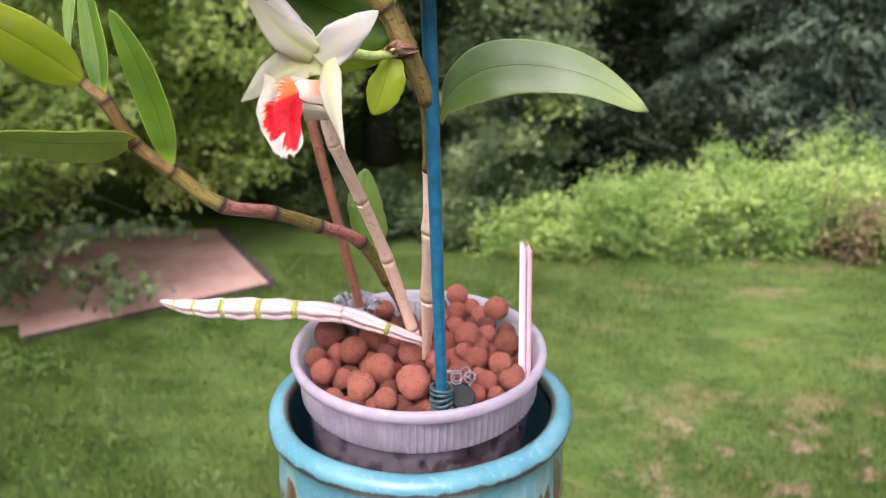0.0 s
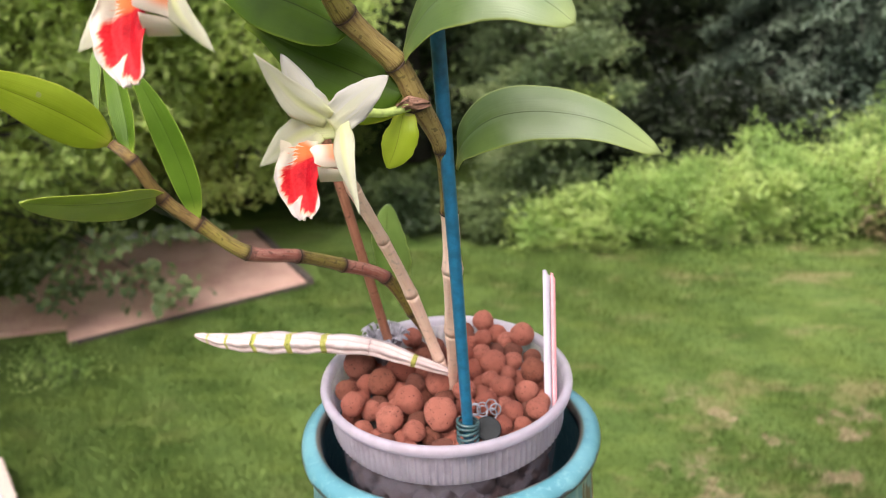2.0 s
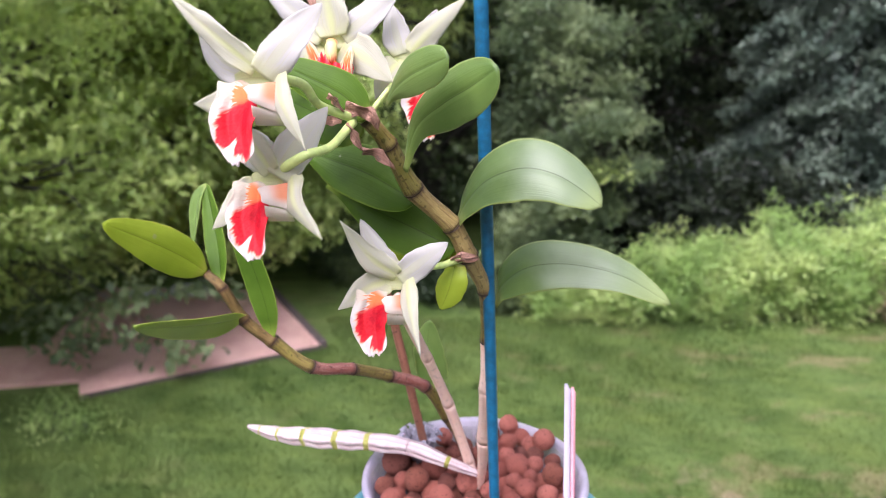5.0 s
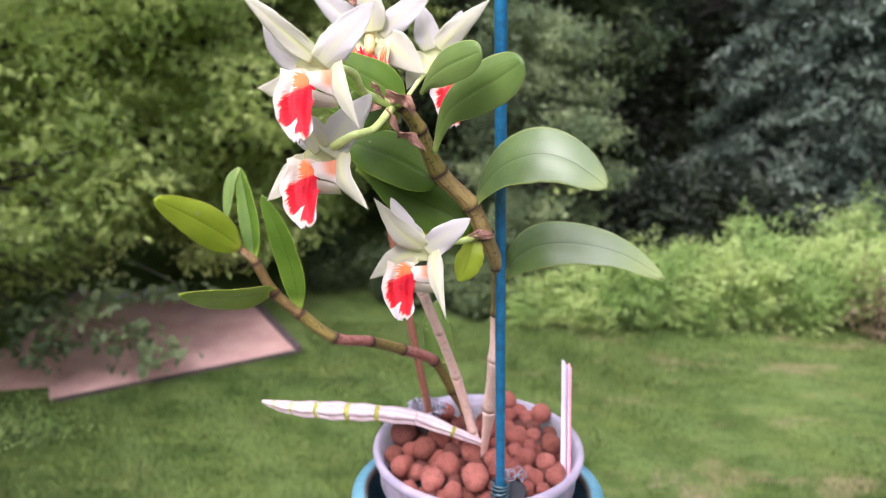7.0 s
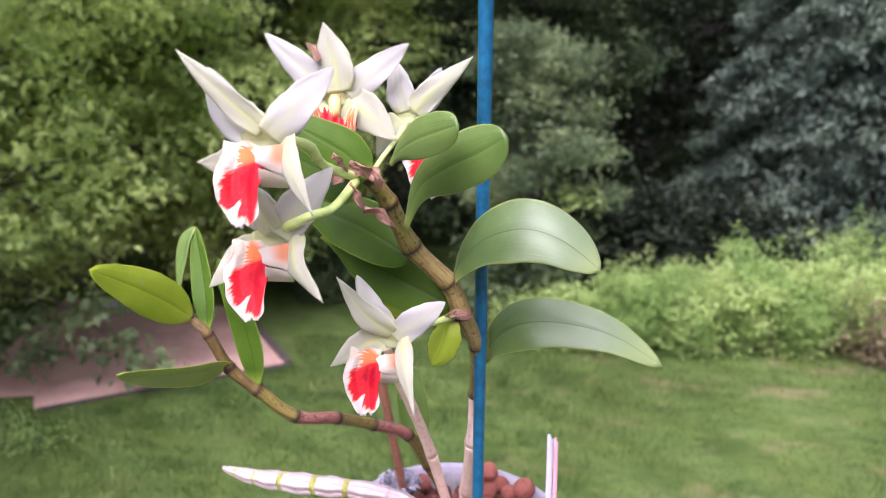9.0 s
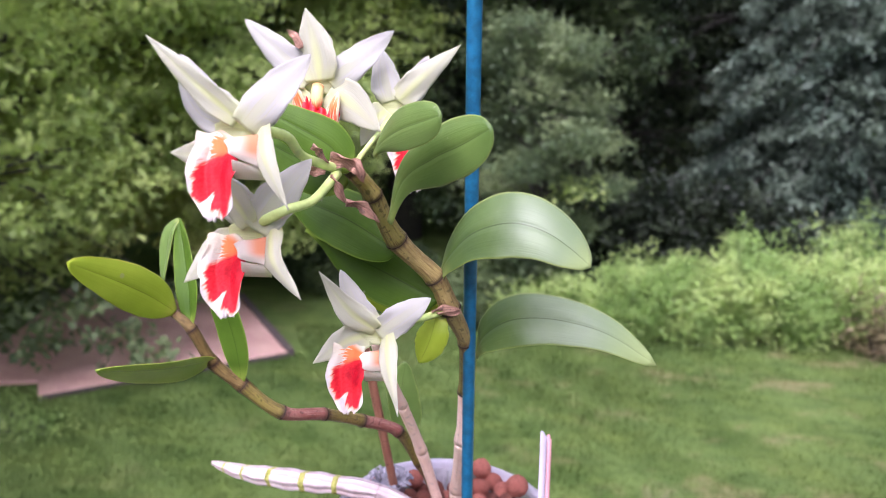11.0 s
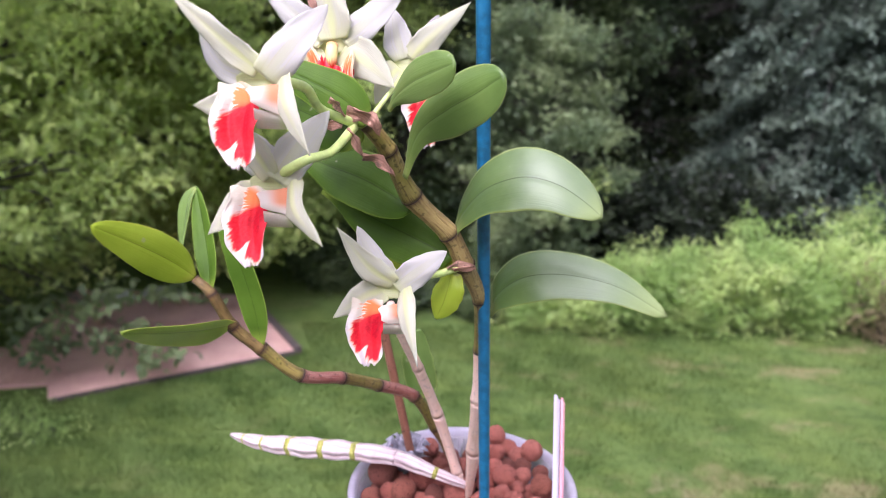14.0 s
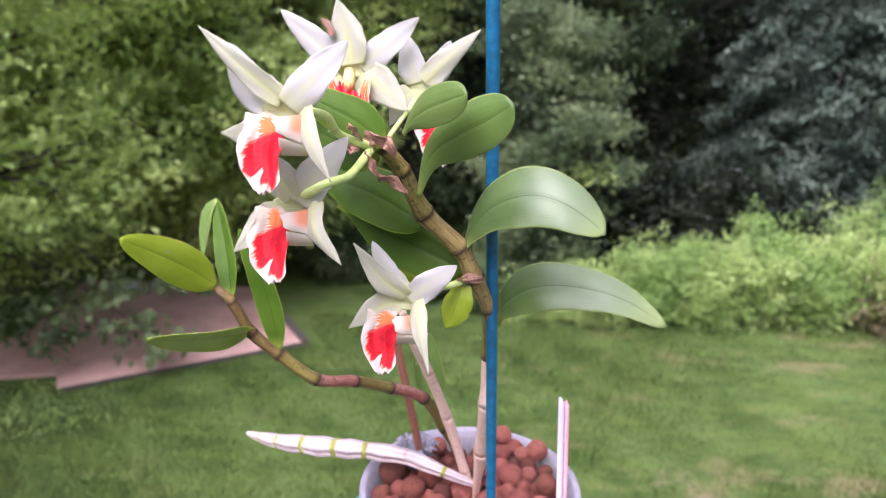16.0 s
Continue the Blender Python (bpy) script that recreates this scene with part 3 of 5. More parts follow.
def lathe(name, profile, material, steps=96, centre=(0, 0), ribs=None):
    """Turns (radius, height) round the z axis. ribs: a function of height and angle added to the radius."""
    verts, faces = [], []
    for r, z in profile:
        for j in range(steps):
            w = 2 * math.pi * j / steps
            q = r + (ribs(z, w) if ribs else 0)
            verts.append((centre[0] + q * math.cos(w), centre[1] + q * math.sin(w), z))
    for i in range(len(profile) - 1):
        for j in range(steps):
            a, b = i * steps + j, i * steps + (j + 1) % steps
            faces.append((a, b, b + steps, a + steps))
    return as_mesh(name, verts, faces, material)


def box_mesh(name, low, high, material, bevel=0.004):
    bm = bmesh.new()
    bmesh.ops.create_cube(bm, size=1)
    for v in bm.verts:
        v.co = Vector([low[i] + (v.co[i] + 0.5) * (high[i] - low[i]) for i in range(3)])
    bmesh.ops.bevel(bm, geom=bm.edges[:], offset=bevel, segments=2, affect="EDGES")
    me = bpy.data.meshes.new(name)
    bm.to_mesh(me)
    bm.free()
    me.materials.append(material)
    return me


def quads_mesh(name, corners, material):
    """Many loose four-cornered leaves from an array [leaf][corner][xyz]."""
    c = np.asarray(corners, dtype=np.float32)
    n = len(c)
    me = bpy.data.meshes.new(name)
    me.vertices.add(4 * n)
    me.vertices.foreach_set("co", c.reshape(-1))
    me.loops.add(4 * n)
    me.loops.foreach_set("vertex_index", np.arange(4 * n, dtype=np.int32))
    me.polygons.add(n)
    me.polygons.foreach_set("loop_start", np.arange(0, 4 * n, 4, dtype=np.int32))
    me.materials.append(material)
    me.update(calc_edges=True)
    me.validate()
    return me


# ---- ground ----
def ground():
    rng = np.random.default_rng(4)
    xs = np.concatenate([[-600, -200, -60, -25], np.linspace(-12, 12, 61), [25, 60, 200, 600]])
    ys = np.concatenate([[-600, -200, -60, -20, -6], np.linspace(-2, 22, 61), [40, 80, 200, 600]])
    verts, faces = [], []
    for y in ys:
        for x in xs:
            near = abs(x) < 12.1 and -2.1 < y < 22.1
            h = 0.05 * noise.noise(Vector((x * 0.35, y * 0.35, 3.0))) + 0.02 * noise.noise(Vector((x * 1.3, y * 1.3, 7.0))) if near else 0.0
            verts.append((x, y, LAWN + h))
    w = len(xs)
    for i in range(len(ys) - 1):
        for j in range(w - 1):
            faces.append((i * w + j, i * w + j + 1, (i + 1) * w + j + 1, (i + 1) * w + j))
    tagged(new("ground", as_mesh("ground", verts, faces, M["lawn"])), "mown green lawn with dry straw-coloured patches", "lawn", kind="structure")
    # blades
    n = 150000
    y = 3.6 + 6.6 * rng.random(n) ** 1.1
    x = (rng.random(n) - 0.5) * 1.5 * (y + 0.8) + 0.05 * y
    bed = (y > 7.7) & (x < -2.0 - 0.35 * (y - 9.0)) & (y > 7.7 + 0.60 * (x + 4.7))
    x, y = x[~bed], y[~bed]
    n = len(x)
    turn = rng.random(n) * 2 * math.pi
    tall = 0.018 + 0.026 * rng.random(n)
    lean = 0.6 * tall * rng.random(n)
    broad = 0.004 + 0.004 * rng.random(n)
    z = np.full(n, LAWN - 0.012)
    base = np.stack([x, y, z], 1)
    across = np.stack([np.cos(turn), np.sin(turn), 0 * turn], 1) * broad[:, None]
    tip = base + np.stack([-np.sin(turn) * lean, np.cos(turn) * lean, tall + 0.03], 1)
    quad = np.stack([base - across, base + across, tip + across * 0.25, tip - across * 0.25], 1)
    tagged(new("lawn_grass", quads_mesh("lawn_grass", quad, M["grass"])), "short green grass blades across the lawn", "grass", kind="stuff")


def gravel_bed():
    """A pinkish gravel bed with a dark timber edge behind the lawn."""
    outline = [(-2.22, 9.12), (-4.80, 7.62), (-5.02, 8.02), (-9.5, 7.25), (-9.5, 8.3), (-6.0, 9.0), (-6.2, 11.2), (-3.45, 11.1)]
    bm = bmesh.new()
    f = bm.faces.new([bm.verts.new((x, y, LAWN + 0.05)) for x, y in outline])
    f.normal_update()
    if f.normal.z < 0:
        f.normal_flip()
    e = bmesh.ops.extrude_face_region(bm, geom=[f])
    for v in [g for g in e["geom"] if isinstance(g, bmesh.types.BMVert)]:
        v.co.z = LAWN - 0.08
    bmesh.ops.recalc_face_normals(bm, faces=bm.faces[:])
    me = bpy.data.meshes.new("gravel_bed")
    bm.to_mesh(me)
    bm.free()
    me.materials.append(M["gravel"])
    tagged(new("gravel_bed", me), "pinkish gravel bed beside the lawn", "gravel bed", kind="structure")
    for (x0, y0), (x1, y1) in (((-2.22, 9.12), (-3.45, 11.1)), ((-2.22, 9.12), (-4.80, 7.62))):
        long = math.hypot(x1 - x0, y1 - y0)
        wide = 0.09 if y1 > y0 else 0.03
        me = box_mesh("bed_edging", (0, -wide / 2, -0.06), (long, wide / 2, 0.10 if y1 > y0 else 0.055), M["timber"], 0.008)
        ob = thing("bed_edging", "dark weathered timber edging the gravel bed", "edging", "timbers round the bed", (x0, y0, LAWN), me)
        ob.rotation_euler = (0, 0, math.atan2(y1 - y0, x1 - x0))


# ---- planting ----
def leaves_at(centres, per, spread, size, rng, droop=0.35, flat=0.55, long=1.7):
    """Corners of small folded leaves scattered round each centre."""
    c = np.repeat(np.asarray(centres, float), per, axis=0)
    n = len(c)
    c = c + rng.normal(size=(n, 3)) * np.asarray(spread)
    turn = rng.random(n) * 2 * math.pi
    dip = -droop + 0.5 * rng.normal(size=n)
    d = np.stack([np.cos(turn) * np.cos(dip), np.sin(turn) * np.cos(dip), np.sin(dip)], 1)
    up = np.stack([rng.normal(size=n) * (1 - flat), rng.normal(size=n) * (1 - flat), np.ones(n)], 1)
    a = np.cross(d, up)
    a /= np.maximum(np.linalg.norm(a, axis=1, keepdims=True), 1e-6)
    nor = np.cross(a, d)
    s = (size * (0.6 + 0.8 * rng.random(n)))[:, None]
    w = s / long
    mid = c + d * s * 0.5
    return np.stack([c, mid + a * w * 0.5 + nor * s * 0.08, c + d * s - nor * s * 0.1, mid - a * w * 0.5 + nor * s * 0.08], 1)


def limb_mesh(name, paths, material):
    verts, faces, uv = [], [], []
    for pts, r0, r1 in paths:
        p = spline(pts, 12)
        v, f, u = tube_data(p, np.linspace(r0, r1, 12), 8)
        k = len(verts)
        verts += v
        uv += u
        faces += [tuple(k + i for i in q) for q in f]
    return as_mesh(name, verts, faces, material, uv)


def tree(label, place, height, crown, leaf, material, seed, lobes, sprays, per, first=0.25, droop=0.35, gap=0.45, low=(), low_look=None):
    """A broadleaved tree: trunk, limbs to each lobe of the crown, and leaves in sprays."""
    rng = np.random.default_rng(seed)
    root = thing("tree", label, "tree", "trees behind the lawn", place)
    trunk = [(0, 0, 0)] + [(0.12 * math.sin(3 * s + seed), 0.1 * math.cos(2 * s + seed), height * s) for s in (0.3, 0.6, 0.95)]
    part("trunk", limb_mesh("trunk", [(trunk, 0.035 * height, 0.008 * height)], M["bark"]), root)
    heads, centres = [], []
    for i in range(lobes):
        u = rng.random()
        z = height * (first + (1 - first) * (i + 0.5) / lobes)
        reach = crown * math.sin(math.pi * (0.16 + 0.74 * (i + 0.5) / lobes)) * (0.55 + 0.5 * u)
        w = i * 2.4 + rng.random() * 0.8
        heads.append(np.array([math.cos(w) * reach, math.sin(w) * reach, z]))
    paths = []
    for h in heads:
        start = np.array([0, 0, max(0.12 * height, h[2] - 0.45 * np.hypot(h[0], h[1]))])
        mid = (start + h) / 2 + np.array([0, 0, 0.12 * np.linalg.norm(h - start)])
        paths.append(([start, mid, h], 0.010 * height, 0.002 * height))
        size = 0.36 * crown
        n = sprays // lobes
        g = rng.normal(size=(n, 3))
        g /= np.linalg.norm(g, axis=1, keepdims=True)
        g *= (0.45 + 0.65 * rng.random(n) ** 0.5)[:, None] * np.array([size, size, 0.55 * size])
        c = h + g
        keep = [noise.noise(Vector(q * 1.1) + Vector((seed, 0, 0))) > -gap for q in c]
        centres.append(c[keep])
        for q in c[keep][:6]:
            paths.append(([h * 0.7 + start * 0.3, (h + q) / 2 + np.array([0, 0, 0.05]), q], 0.0035 * height, 0.0006 * height))
    spray = []
    for q in low:
        q = np.array(q) - np.array(place)
        h = q * np.array([0.55, 0.55, 1]) + np.array([0, 0, 0.9])
        paths.append(([np.array([0, 0, q[2] + 0.9]), h, q + np.array([0, 0, 0.12])], 0.03, 0.004))
        spray.append(q + rng.normal(size=(13, 3)) * np.array([0.17, 0.18, 0.08]))
    part("limb", limb_mesh("limb", paths, M["bark"]), root)
    part("crown", quads_mesh("crown", leaves_at(np.concatenate(centres), per, (0.17, 0.17, 0.05), leaf, rng, droop, 0.6, 2.1), material), root)
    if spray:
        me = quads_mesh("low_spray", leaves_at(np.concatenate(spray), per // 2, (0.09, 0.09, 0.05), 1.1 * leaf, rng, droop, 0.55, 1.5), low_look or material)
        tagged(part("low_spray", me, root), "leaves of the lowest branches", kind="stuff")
    return root


def spruce(label, place, height, reach, seed, count, per):
    rng = np.random.default_rng(seed)
    root = thing("spruce", label, "conifer", "conifers behind the lawn", place)
    part("trunk", limb_mesh("trunk", [([(0, 0, 0), (0, 0, height * 0.5), (0, 0, height)], 0.16, 0.02)], M["bark"]), root)
    paths, centres = [], []
    for i in range(count):
        s = (i + rng.random()) / count
        w = i * 2.399
        long = reach * (1 - s) ** 0.8 * (0.75 + 0.4 * rng.random()) + 0.15
        z = height * (0.03 + 0.95 * s)
        d = np.array([math.cos(w), math.sin(w), 0])
        end = d * long + np.array([0, 0, z - 0.30 * long])
        pts = [np.array([0, 0, z]), d * long * 0.5 + np.array([0, 0, z - 0.02 * long]), end]
        paths.append((pts, 0.014, 0.003))
        p = spline(pts, 26)[4:]
        side = np.array([-d[1], d[0], 0])
        for k, q in enumerate(p):
            fan = 0.34 * long * (1 - 0.75 * k / len(p)) + 0.06
            for _ in range(3):
                o = rng.uniform(-1, 1)
                centres.append(q + side * o * fan + d * abs(o) * -0.12 + np.array([0, 0, -0.12 * abs(o) - 0.03]))
    part("limb", limb_mesh("limb", paths, M["bark"]), root)
    part("crown", quads_mesh("crown", leaves_at(centres, per, (0.09, 0.09, 0.04), 0.13, rng, 0.30, 0.75, 2.8), M["spruce"]), root)
    return root


def shrub(place, size, tall, seed, material, label, leaf=0.065, sprays=640, per=15):
    rng = np.random.default_rng(seed)
    root = thing("shrub", label, "shrub", "shrubs along the lawn", place)
    paths, centres = [], []
    for i in range(16):
        w = i * 2.4
        out = size * (0.25 + 0.75 * rng.random())
        top = np.array([math.cos(w) * out, math.sin(w) * out, tall * (0.48 + 0.54 * rng.random() ** 1.3) * (1.05 - 0.25 * out / size)])
        mid = top * np.array([0.4, 0.4, 0.55])
        paths.append(([np.zeros(3), mid, top], 0.012, 0.003))
        for s in np.sort(rng.random(sprays // 16)):
            q = (1 - s) ** 2 * 0 + 2 * s * (1 - s) * mid + s * s * top
            centres.append(q + rng.normal(size=3) * np.array([0.20, 0.20, 0.10]) * (0.5 + size * 0.5))
    part("stem", limb_mesh("stem", paths, M["bark"]), root)
    part("crown", quads_mesh("crown", leaves_at(centres, per, (0.08, 0.08, 0.06), leaf, rng, -0.05, 0.35, 1.8), material), root)
    return root


ground()
gravel_bed()
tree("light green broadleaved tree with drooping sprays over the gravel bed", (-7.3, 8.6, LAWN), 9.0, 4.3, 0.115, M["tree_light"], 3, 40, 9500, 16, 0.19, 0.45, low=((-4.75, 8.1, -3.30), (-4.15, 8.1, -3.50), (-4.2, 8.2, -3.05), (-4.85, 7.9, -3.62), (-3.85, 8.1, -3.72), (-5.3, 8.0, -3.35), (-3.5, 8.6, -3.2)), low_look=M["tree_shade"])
tree("light green broadleaved tree with spreading limbs", (-4.1, 12.6, LAWN), 9.0, 3.3, 0.120, M["tree_light"], 8, 34, 7500, 16, 0.10, 0.4)
tree("grey-green young tree with layered branches above the shrubs", (1.05, 11.4, LAWN), 4.3, 1.05, 0.075, M["tree_mid"], 12, 26, 3000, 12, 0.14, 0.2, low=((1.52, 10.7, -2.16), (1.68, 10.7, -2.12), (1.60, 10.7, -2.14)), low_look=M["tree_light"])
tree("dark green broadleaved tree at the edge of the woods", (1.3, 15.5, LAWN), 10.5, 2.8, 0.13, M["tree_dark"], 21, 26, 4200, 10, 0.30, 0.3)
tree("dark green broadleaved tree at the edge of the woods", (-1.2, 15.0, LAWN), 10.0, 3.4, 0.13, M["tree_dark"], 23, 28, 4600, 10, 0.06, 0.3)
tree("tall dark woodland tree with a dense crown", (-7.0, 18.0, LAWN), 12.0, 4.2, 0.16, M["tree_dark"], 31, 24, 3200, 9, 0.06, 0.3)
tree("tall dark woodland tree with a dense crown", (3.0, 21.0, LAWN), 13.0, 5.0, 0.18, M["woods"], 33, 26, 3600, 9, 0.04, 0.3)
tree("tall dark woodland tree with a dense crown", (12.5, 21.0, LAWN), 13.0, 5.0, 0.18, M["tree_dark"], 35, 24, 3000, 9, 0.04, 0.3)
tree("tall dark woodland tree with a dense crown", (-13.5, 16.0, LAWN), 13.0, 4.8, 0.18, M["tree_dark"], 37, 24, 3000, 9, 0.04, 0.3)
spruce("dark blue-green spruce with drooping branches", (6.7, 14.6, LAWN), 9.5, 3.1, 5, 170, 14)
spruce("dark blue-green spruce with drooping branches", (10.6, 15.3, LAWN), 10.5, 3.3, 6, 150, 12)
for n, (x, y, size, tall) in enumerate(((0.95, 10.45, 0.50, 1.00), (1.7, 10.3, 0.55, 1.20), (2.5, 10.45, 0.60, 1.45), (3.3, 10.35, 0.60, 1.55), (4.05, 10.5, 0.65, 1.75), (4.8, 10.4, 0.62, 1.72), (5.6, 10.55, 0.65, 1.85), (6.4, 10.45, 0.70, 2.0), (7.3, 10.5, 0.75, 2.1), (2.9, 11.2, 0.75, 1.5), (4.5, 11.3, 0.8, 1.85), (6.2, 11.4, 0.85, 2.2))):
    shrub((x, y, LAWN), size, 0.79 * tall, 50 + n, M["hedge"], "bright yellow-green leafy shrub at the edge of the lawn", 0.062, 640, 20)
shrub((5.75, 9.98, LAWN), 0.50, 1.35, 71, M["dry"], "dry brownish weeds in front of the shrubs", 0.06, 260, 9)
# Near-black shrubs added where the shaded hollow under the trees lies
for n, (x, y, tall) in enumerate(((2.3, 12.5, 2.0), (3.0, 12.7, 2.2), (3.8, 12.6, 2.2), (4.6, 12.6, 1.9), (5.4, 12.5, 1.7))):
    shrub((x, y, LAWN), 0.8, tall, 80 + n, M["hollow"], "undergrowth painted near black for the shaded hollow behind the bright shrubs", 0.10, 640, 14)
shrub((0.2, 10.8, LAWN), 0.6, 0.9, 72, M["tree_dark"], "low dark green undergrowth below the trees", 0.08)
shrub((-0.9, 11.2, LAWN), 0.7, 0.8, 73, M["tree_dark"], "low dark green undergrowth below the trees", 0.08)
shrub((-2.2, 11.9, LAWN), 0.8, 0.9, 74, M["tree_dark"], "low dark green undergrowth below the trees", 0.08)


def woods():
    """The far dense woods that close the view behind the trees."""
    rng = np.random.default_rng(9)
    n = 5200
    w = rng.uniform(-1.15, 1.15, n)
    far = 24 + 4 * rng.random(n)
    z = LAWN + 13 * rng.random(n) ** 1.1
    c = np.stack([np.sin(w) * far, np.cos(w) * far, z], 1)
    keep = np.array([noise.noise(Vector(q * 0.35)) > -0.35 for q in c])
    q = leaves_at(c[keep], 10, (0.4, 0.4, 0.25), 0.42, rng, 0.3, 0.5)
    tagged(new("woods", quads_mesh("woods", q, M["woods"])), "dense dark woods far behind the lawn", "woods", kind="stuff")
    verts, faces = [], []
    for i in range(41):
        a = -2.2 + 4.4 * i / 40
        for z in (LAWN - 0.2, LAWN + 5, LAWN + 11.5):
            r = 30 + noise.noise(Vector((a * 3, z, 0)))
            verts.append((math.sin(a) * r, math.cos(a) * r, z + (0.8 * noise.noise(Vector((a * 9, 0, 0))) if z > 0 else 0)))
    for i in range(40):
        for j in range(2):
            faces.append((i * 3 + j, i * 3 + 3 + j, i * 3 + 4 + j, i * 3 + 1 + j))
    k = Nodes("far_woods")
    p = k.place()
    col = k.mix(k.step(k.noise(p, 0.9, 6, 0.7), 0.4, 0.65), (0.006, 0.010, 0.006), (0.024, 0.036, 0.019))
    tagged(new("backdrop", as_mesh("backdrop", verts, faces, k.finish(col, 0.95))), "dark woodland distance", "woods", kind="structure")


woods()


def stone(place, size, seed):
    bm = bmesh.new()
    bmesh.ops.create_icosphere(bm, subdivisions=3, radius=1)
    for v in bm.verts:
        k = 1 + 0.22 * noise.noise(v.co * 1.4 + Vector((seed, 0, 0)))
        v.co = Vector((v.co.x * size[0] * k, v.co.y * size[1] * k, max(v.co.z, -0.4) * size[2] * k))
    me = bpy.data.meshes.new("stone")
    bm.to_mesh(me)
    bm.free()
    me.polygons.foreach_set("use_smooth", [True] * len(me.polygons))
    me.materials.append(M["stone"])
    return thing("stone", "pale grey stone lying behind the gravel bed", "stone", "pale stones", place, me)


shrub((-4.50, 6.95, LAWN - 0.02), 0.32, 0.11, 91, M["hedge"], "low weeds growing in the mown lawn", 0.035, 160, 8)
shrub((-4.95, 7.20, LAWN - 0.02), 0.34, 0.11, 92, M["hedge"], "low weeds growing in the mown lawn", 0.035, 160, 8)
stone((-5.35, 10.75, LAWN + 0.12), (0.26, 0.16, 0.13), 2)
stone((-4.75, 10.9, LAWN + 0.12), (0.30, 0.16, 0.11), 5)
beam = thing("garden_beam", "pale pinkish painted beam lying on the lawn", "beam", "", (-4.30, 5.36, LAWN), box_mesh("garden_beam", (0, -0.34, -0.02), (2.4, 0, 0.16), M["pale"], 0.012))
beam.rotation_euler = (0, 0, math.atan2(4.68 - 5.55, -3.71 + 4.40))
beam_top = part("top_board", box_mesh("top_board", (0.05, -0.30, 0.16), (2.4, -0.10, 0.175), M["tag"], 0.004), beam, "white top board")

# Unseen wall added to block low sky behind the camera and bounce light
tagged(new("wall_house", box_mesh("wall_house", (-9, -2.0, LAWN - 0.1), (9, -1.7, 0.9), M["added_wall"], 0.01)), "unseen plain pale wall added behind the camera to shape the light", "wall", kind="structure")

# ---- the post and the pot ----
post = thing("deck_post", "cream painted wooden post with a flat cap", "post", "", (-0.003, -0.027, 0))
part("shaft", box_mesh("shaft", (-0.06, -0.06, LAWN - 0.05), (0.06, 0.06, -0.20), M["post"]), post)
part("cap", box_mesh("cap", (-0.082, -0.082, -0.20), (0.082, 0.082, -0.175), M["post"], 0.004), post)

POT = (0.0, 0.006)


def pot():
    root = thing("flower_pot", "turquoise glazed ceramic pot with brown and red drips", "plant pot", "", (POT[0], POT[1], 0))
    outer = [(0.0, -0.175), (0.046, -0.175), (0.049, -0.172), (0.0575, -0.150), (0.0650, -0.127), (0.0690, -0.108), (0.0705, -0.088), (0.0702, -0.070), (0.0694, -0.056), (0.0690, -0.047), (0.0692, -0.0425), (0.0701, -0.0402), (0.0716, -0.0388), (0.0727, -0.0378), (0.0731, -0.0364), (0.0727, -0.0346), (0.0714, -0.0325), (0.0692, -0.0310), (0.0664, -0.0304), (0.0644, -0.0310), (0.0634, -0.0325), (0.0631, -0.0345), (0.0628, -0.037)]
    inner = [(0.0625, -0.045), (0.0640, -0.07), (0.0640, -0.10), (0.058, -0.135), (0.045, -0.160), (0.0, -0.163)]

    def flute(z, w):
        wobble = 0.0005 * math.sin(3 * w + 1) + 0.0004 * math.sin(7 * w)
        if z > -0.044 or z < -0.165:
            return wobble
        return wobble + 0.0012 * min(1, (-0.044 - z) / 0.03) * (abs(math.cos(12 * w)) - 0.6)

    part("body", lathe("body", outer, M["pot"], 288, ribs=flute), root)
    part("lining", lathe("lining", [(0.0628, -0.0369)] + inner, M["lining"], 96), root, "glazed inner wall, darker below the lip")
    for ob in root.children:
        for v in ob.data.vertices:
            v.co.z -= 0.070 * v.co.y * max(0, min(1, (v.co.z + 0.165) / 0.12))
    return root


pot()


def container():
    root = thing("plastic_container", "milky ribbed plastic tub sunk into the ceramic pot", "container", "", (0, 0, 0))
    lip = [(0.0540, -0.0030), (0.0545, -0.0005), (0.0556, 0.0009), (0.0572, 0.0012), (0.0583, 0.0004), (0.0586, -0.0012), (0.0582, -0.0034), (0.0574, -0.0036), (0.0568, -0.0026), (0.0556, -0.0030), (0.0552, -0.0040)]
    part("rim", lathe("rim", lip, M["plastic"], 144), root, "rolled milky rim")
    band = [(0.0552, -0.0040), (0.0546, -0.0062), (0.0541, -0.0075), (0.0536, -0.0200), (0.0530, -0.0212), (0.0521, -0.0214), (0.0519, -0.0200), (0.0524, -0.0100), (0.0530, -0.0040), (0.0540, -0.0030)]
    part("ribbed_band", lathe("ribbed_band", band, M["plastic_band"], 896, ribs=lambda z, w: 0.0011 * (1 if -0.0207 < z < -0.007 else 0) * max(0, math.cos(112 * w)) if z < -0.0065 else 0), root, "finely ribbed milky band")
    wall = [(0.0521, -0.0213), (0.0512, -0.035), (0.0495, -0.052), (0.0478, -0.070), (0.0465, -0.079), (0.044, -0.081), (0.0, -0.0795), (0.0, -0.0785), (0.0455, -0.0785), (0.0468, -0.070), (0.0486, -0.052), (0.0504, -0.035), (0.0512, -0.0213)]
    part("wall", lathe("wall", wall, M["plastic_clear"], 144), root, "see-through lower wall")
    return root


container()
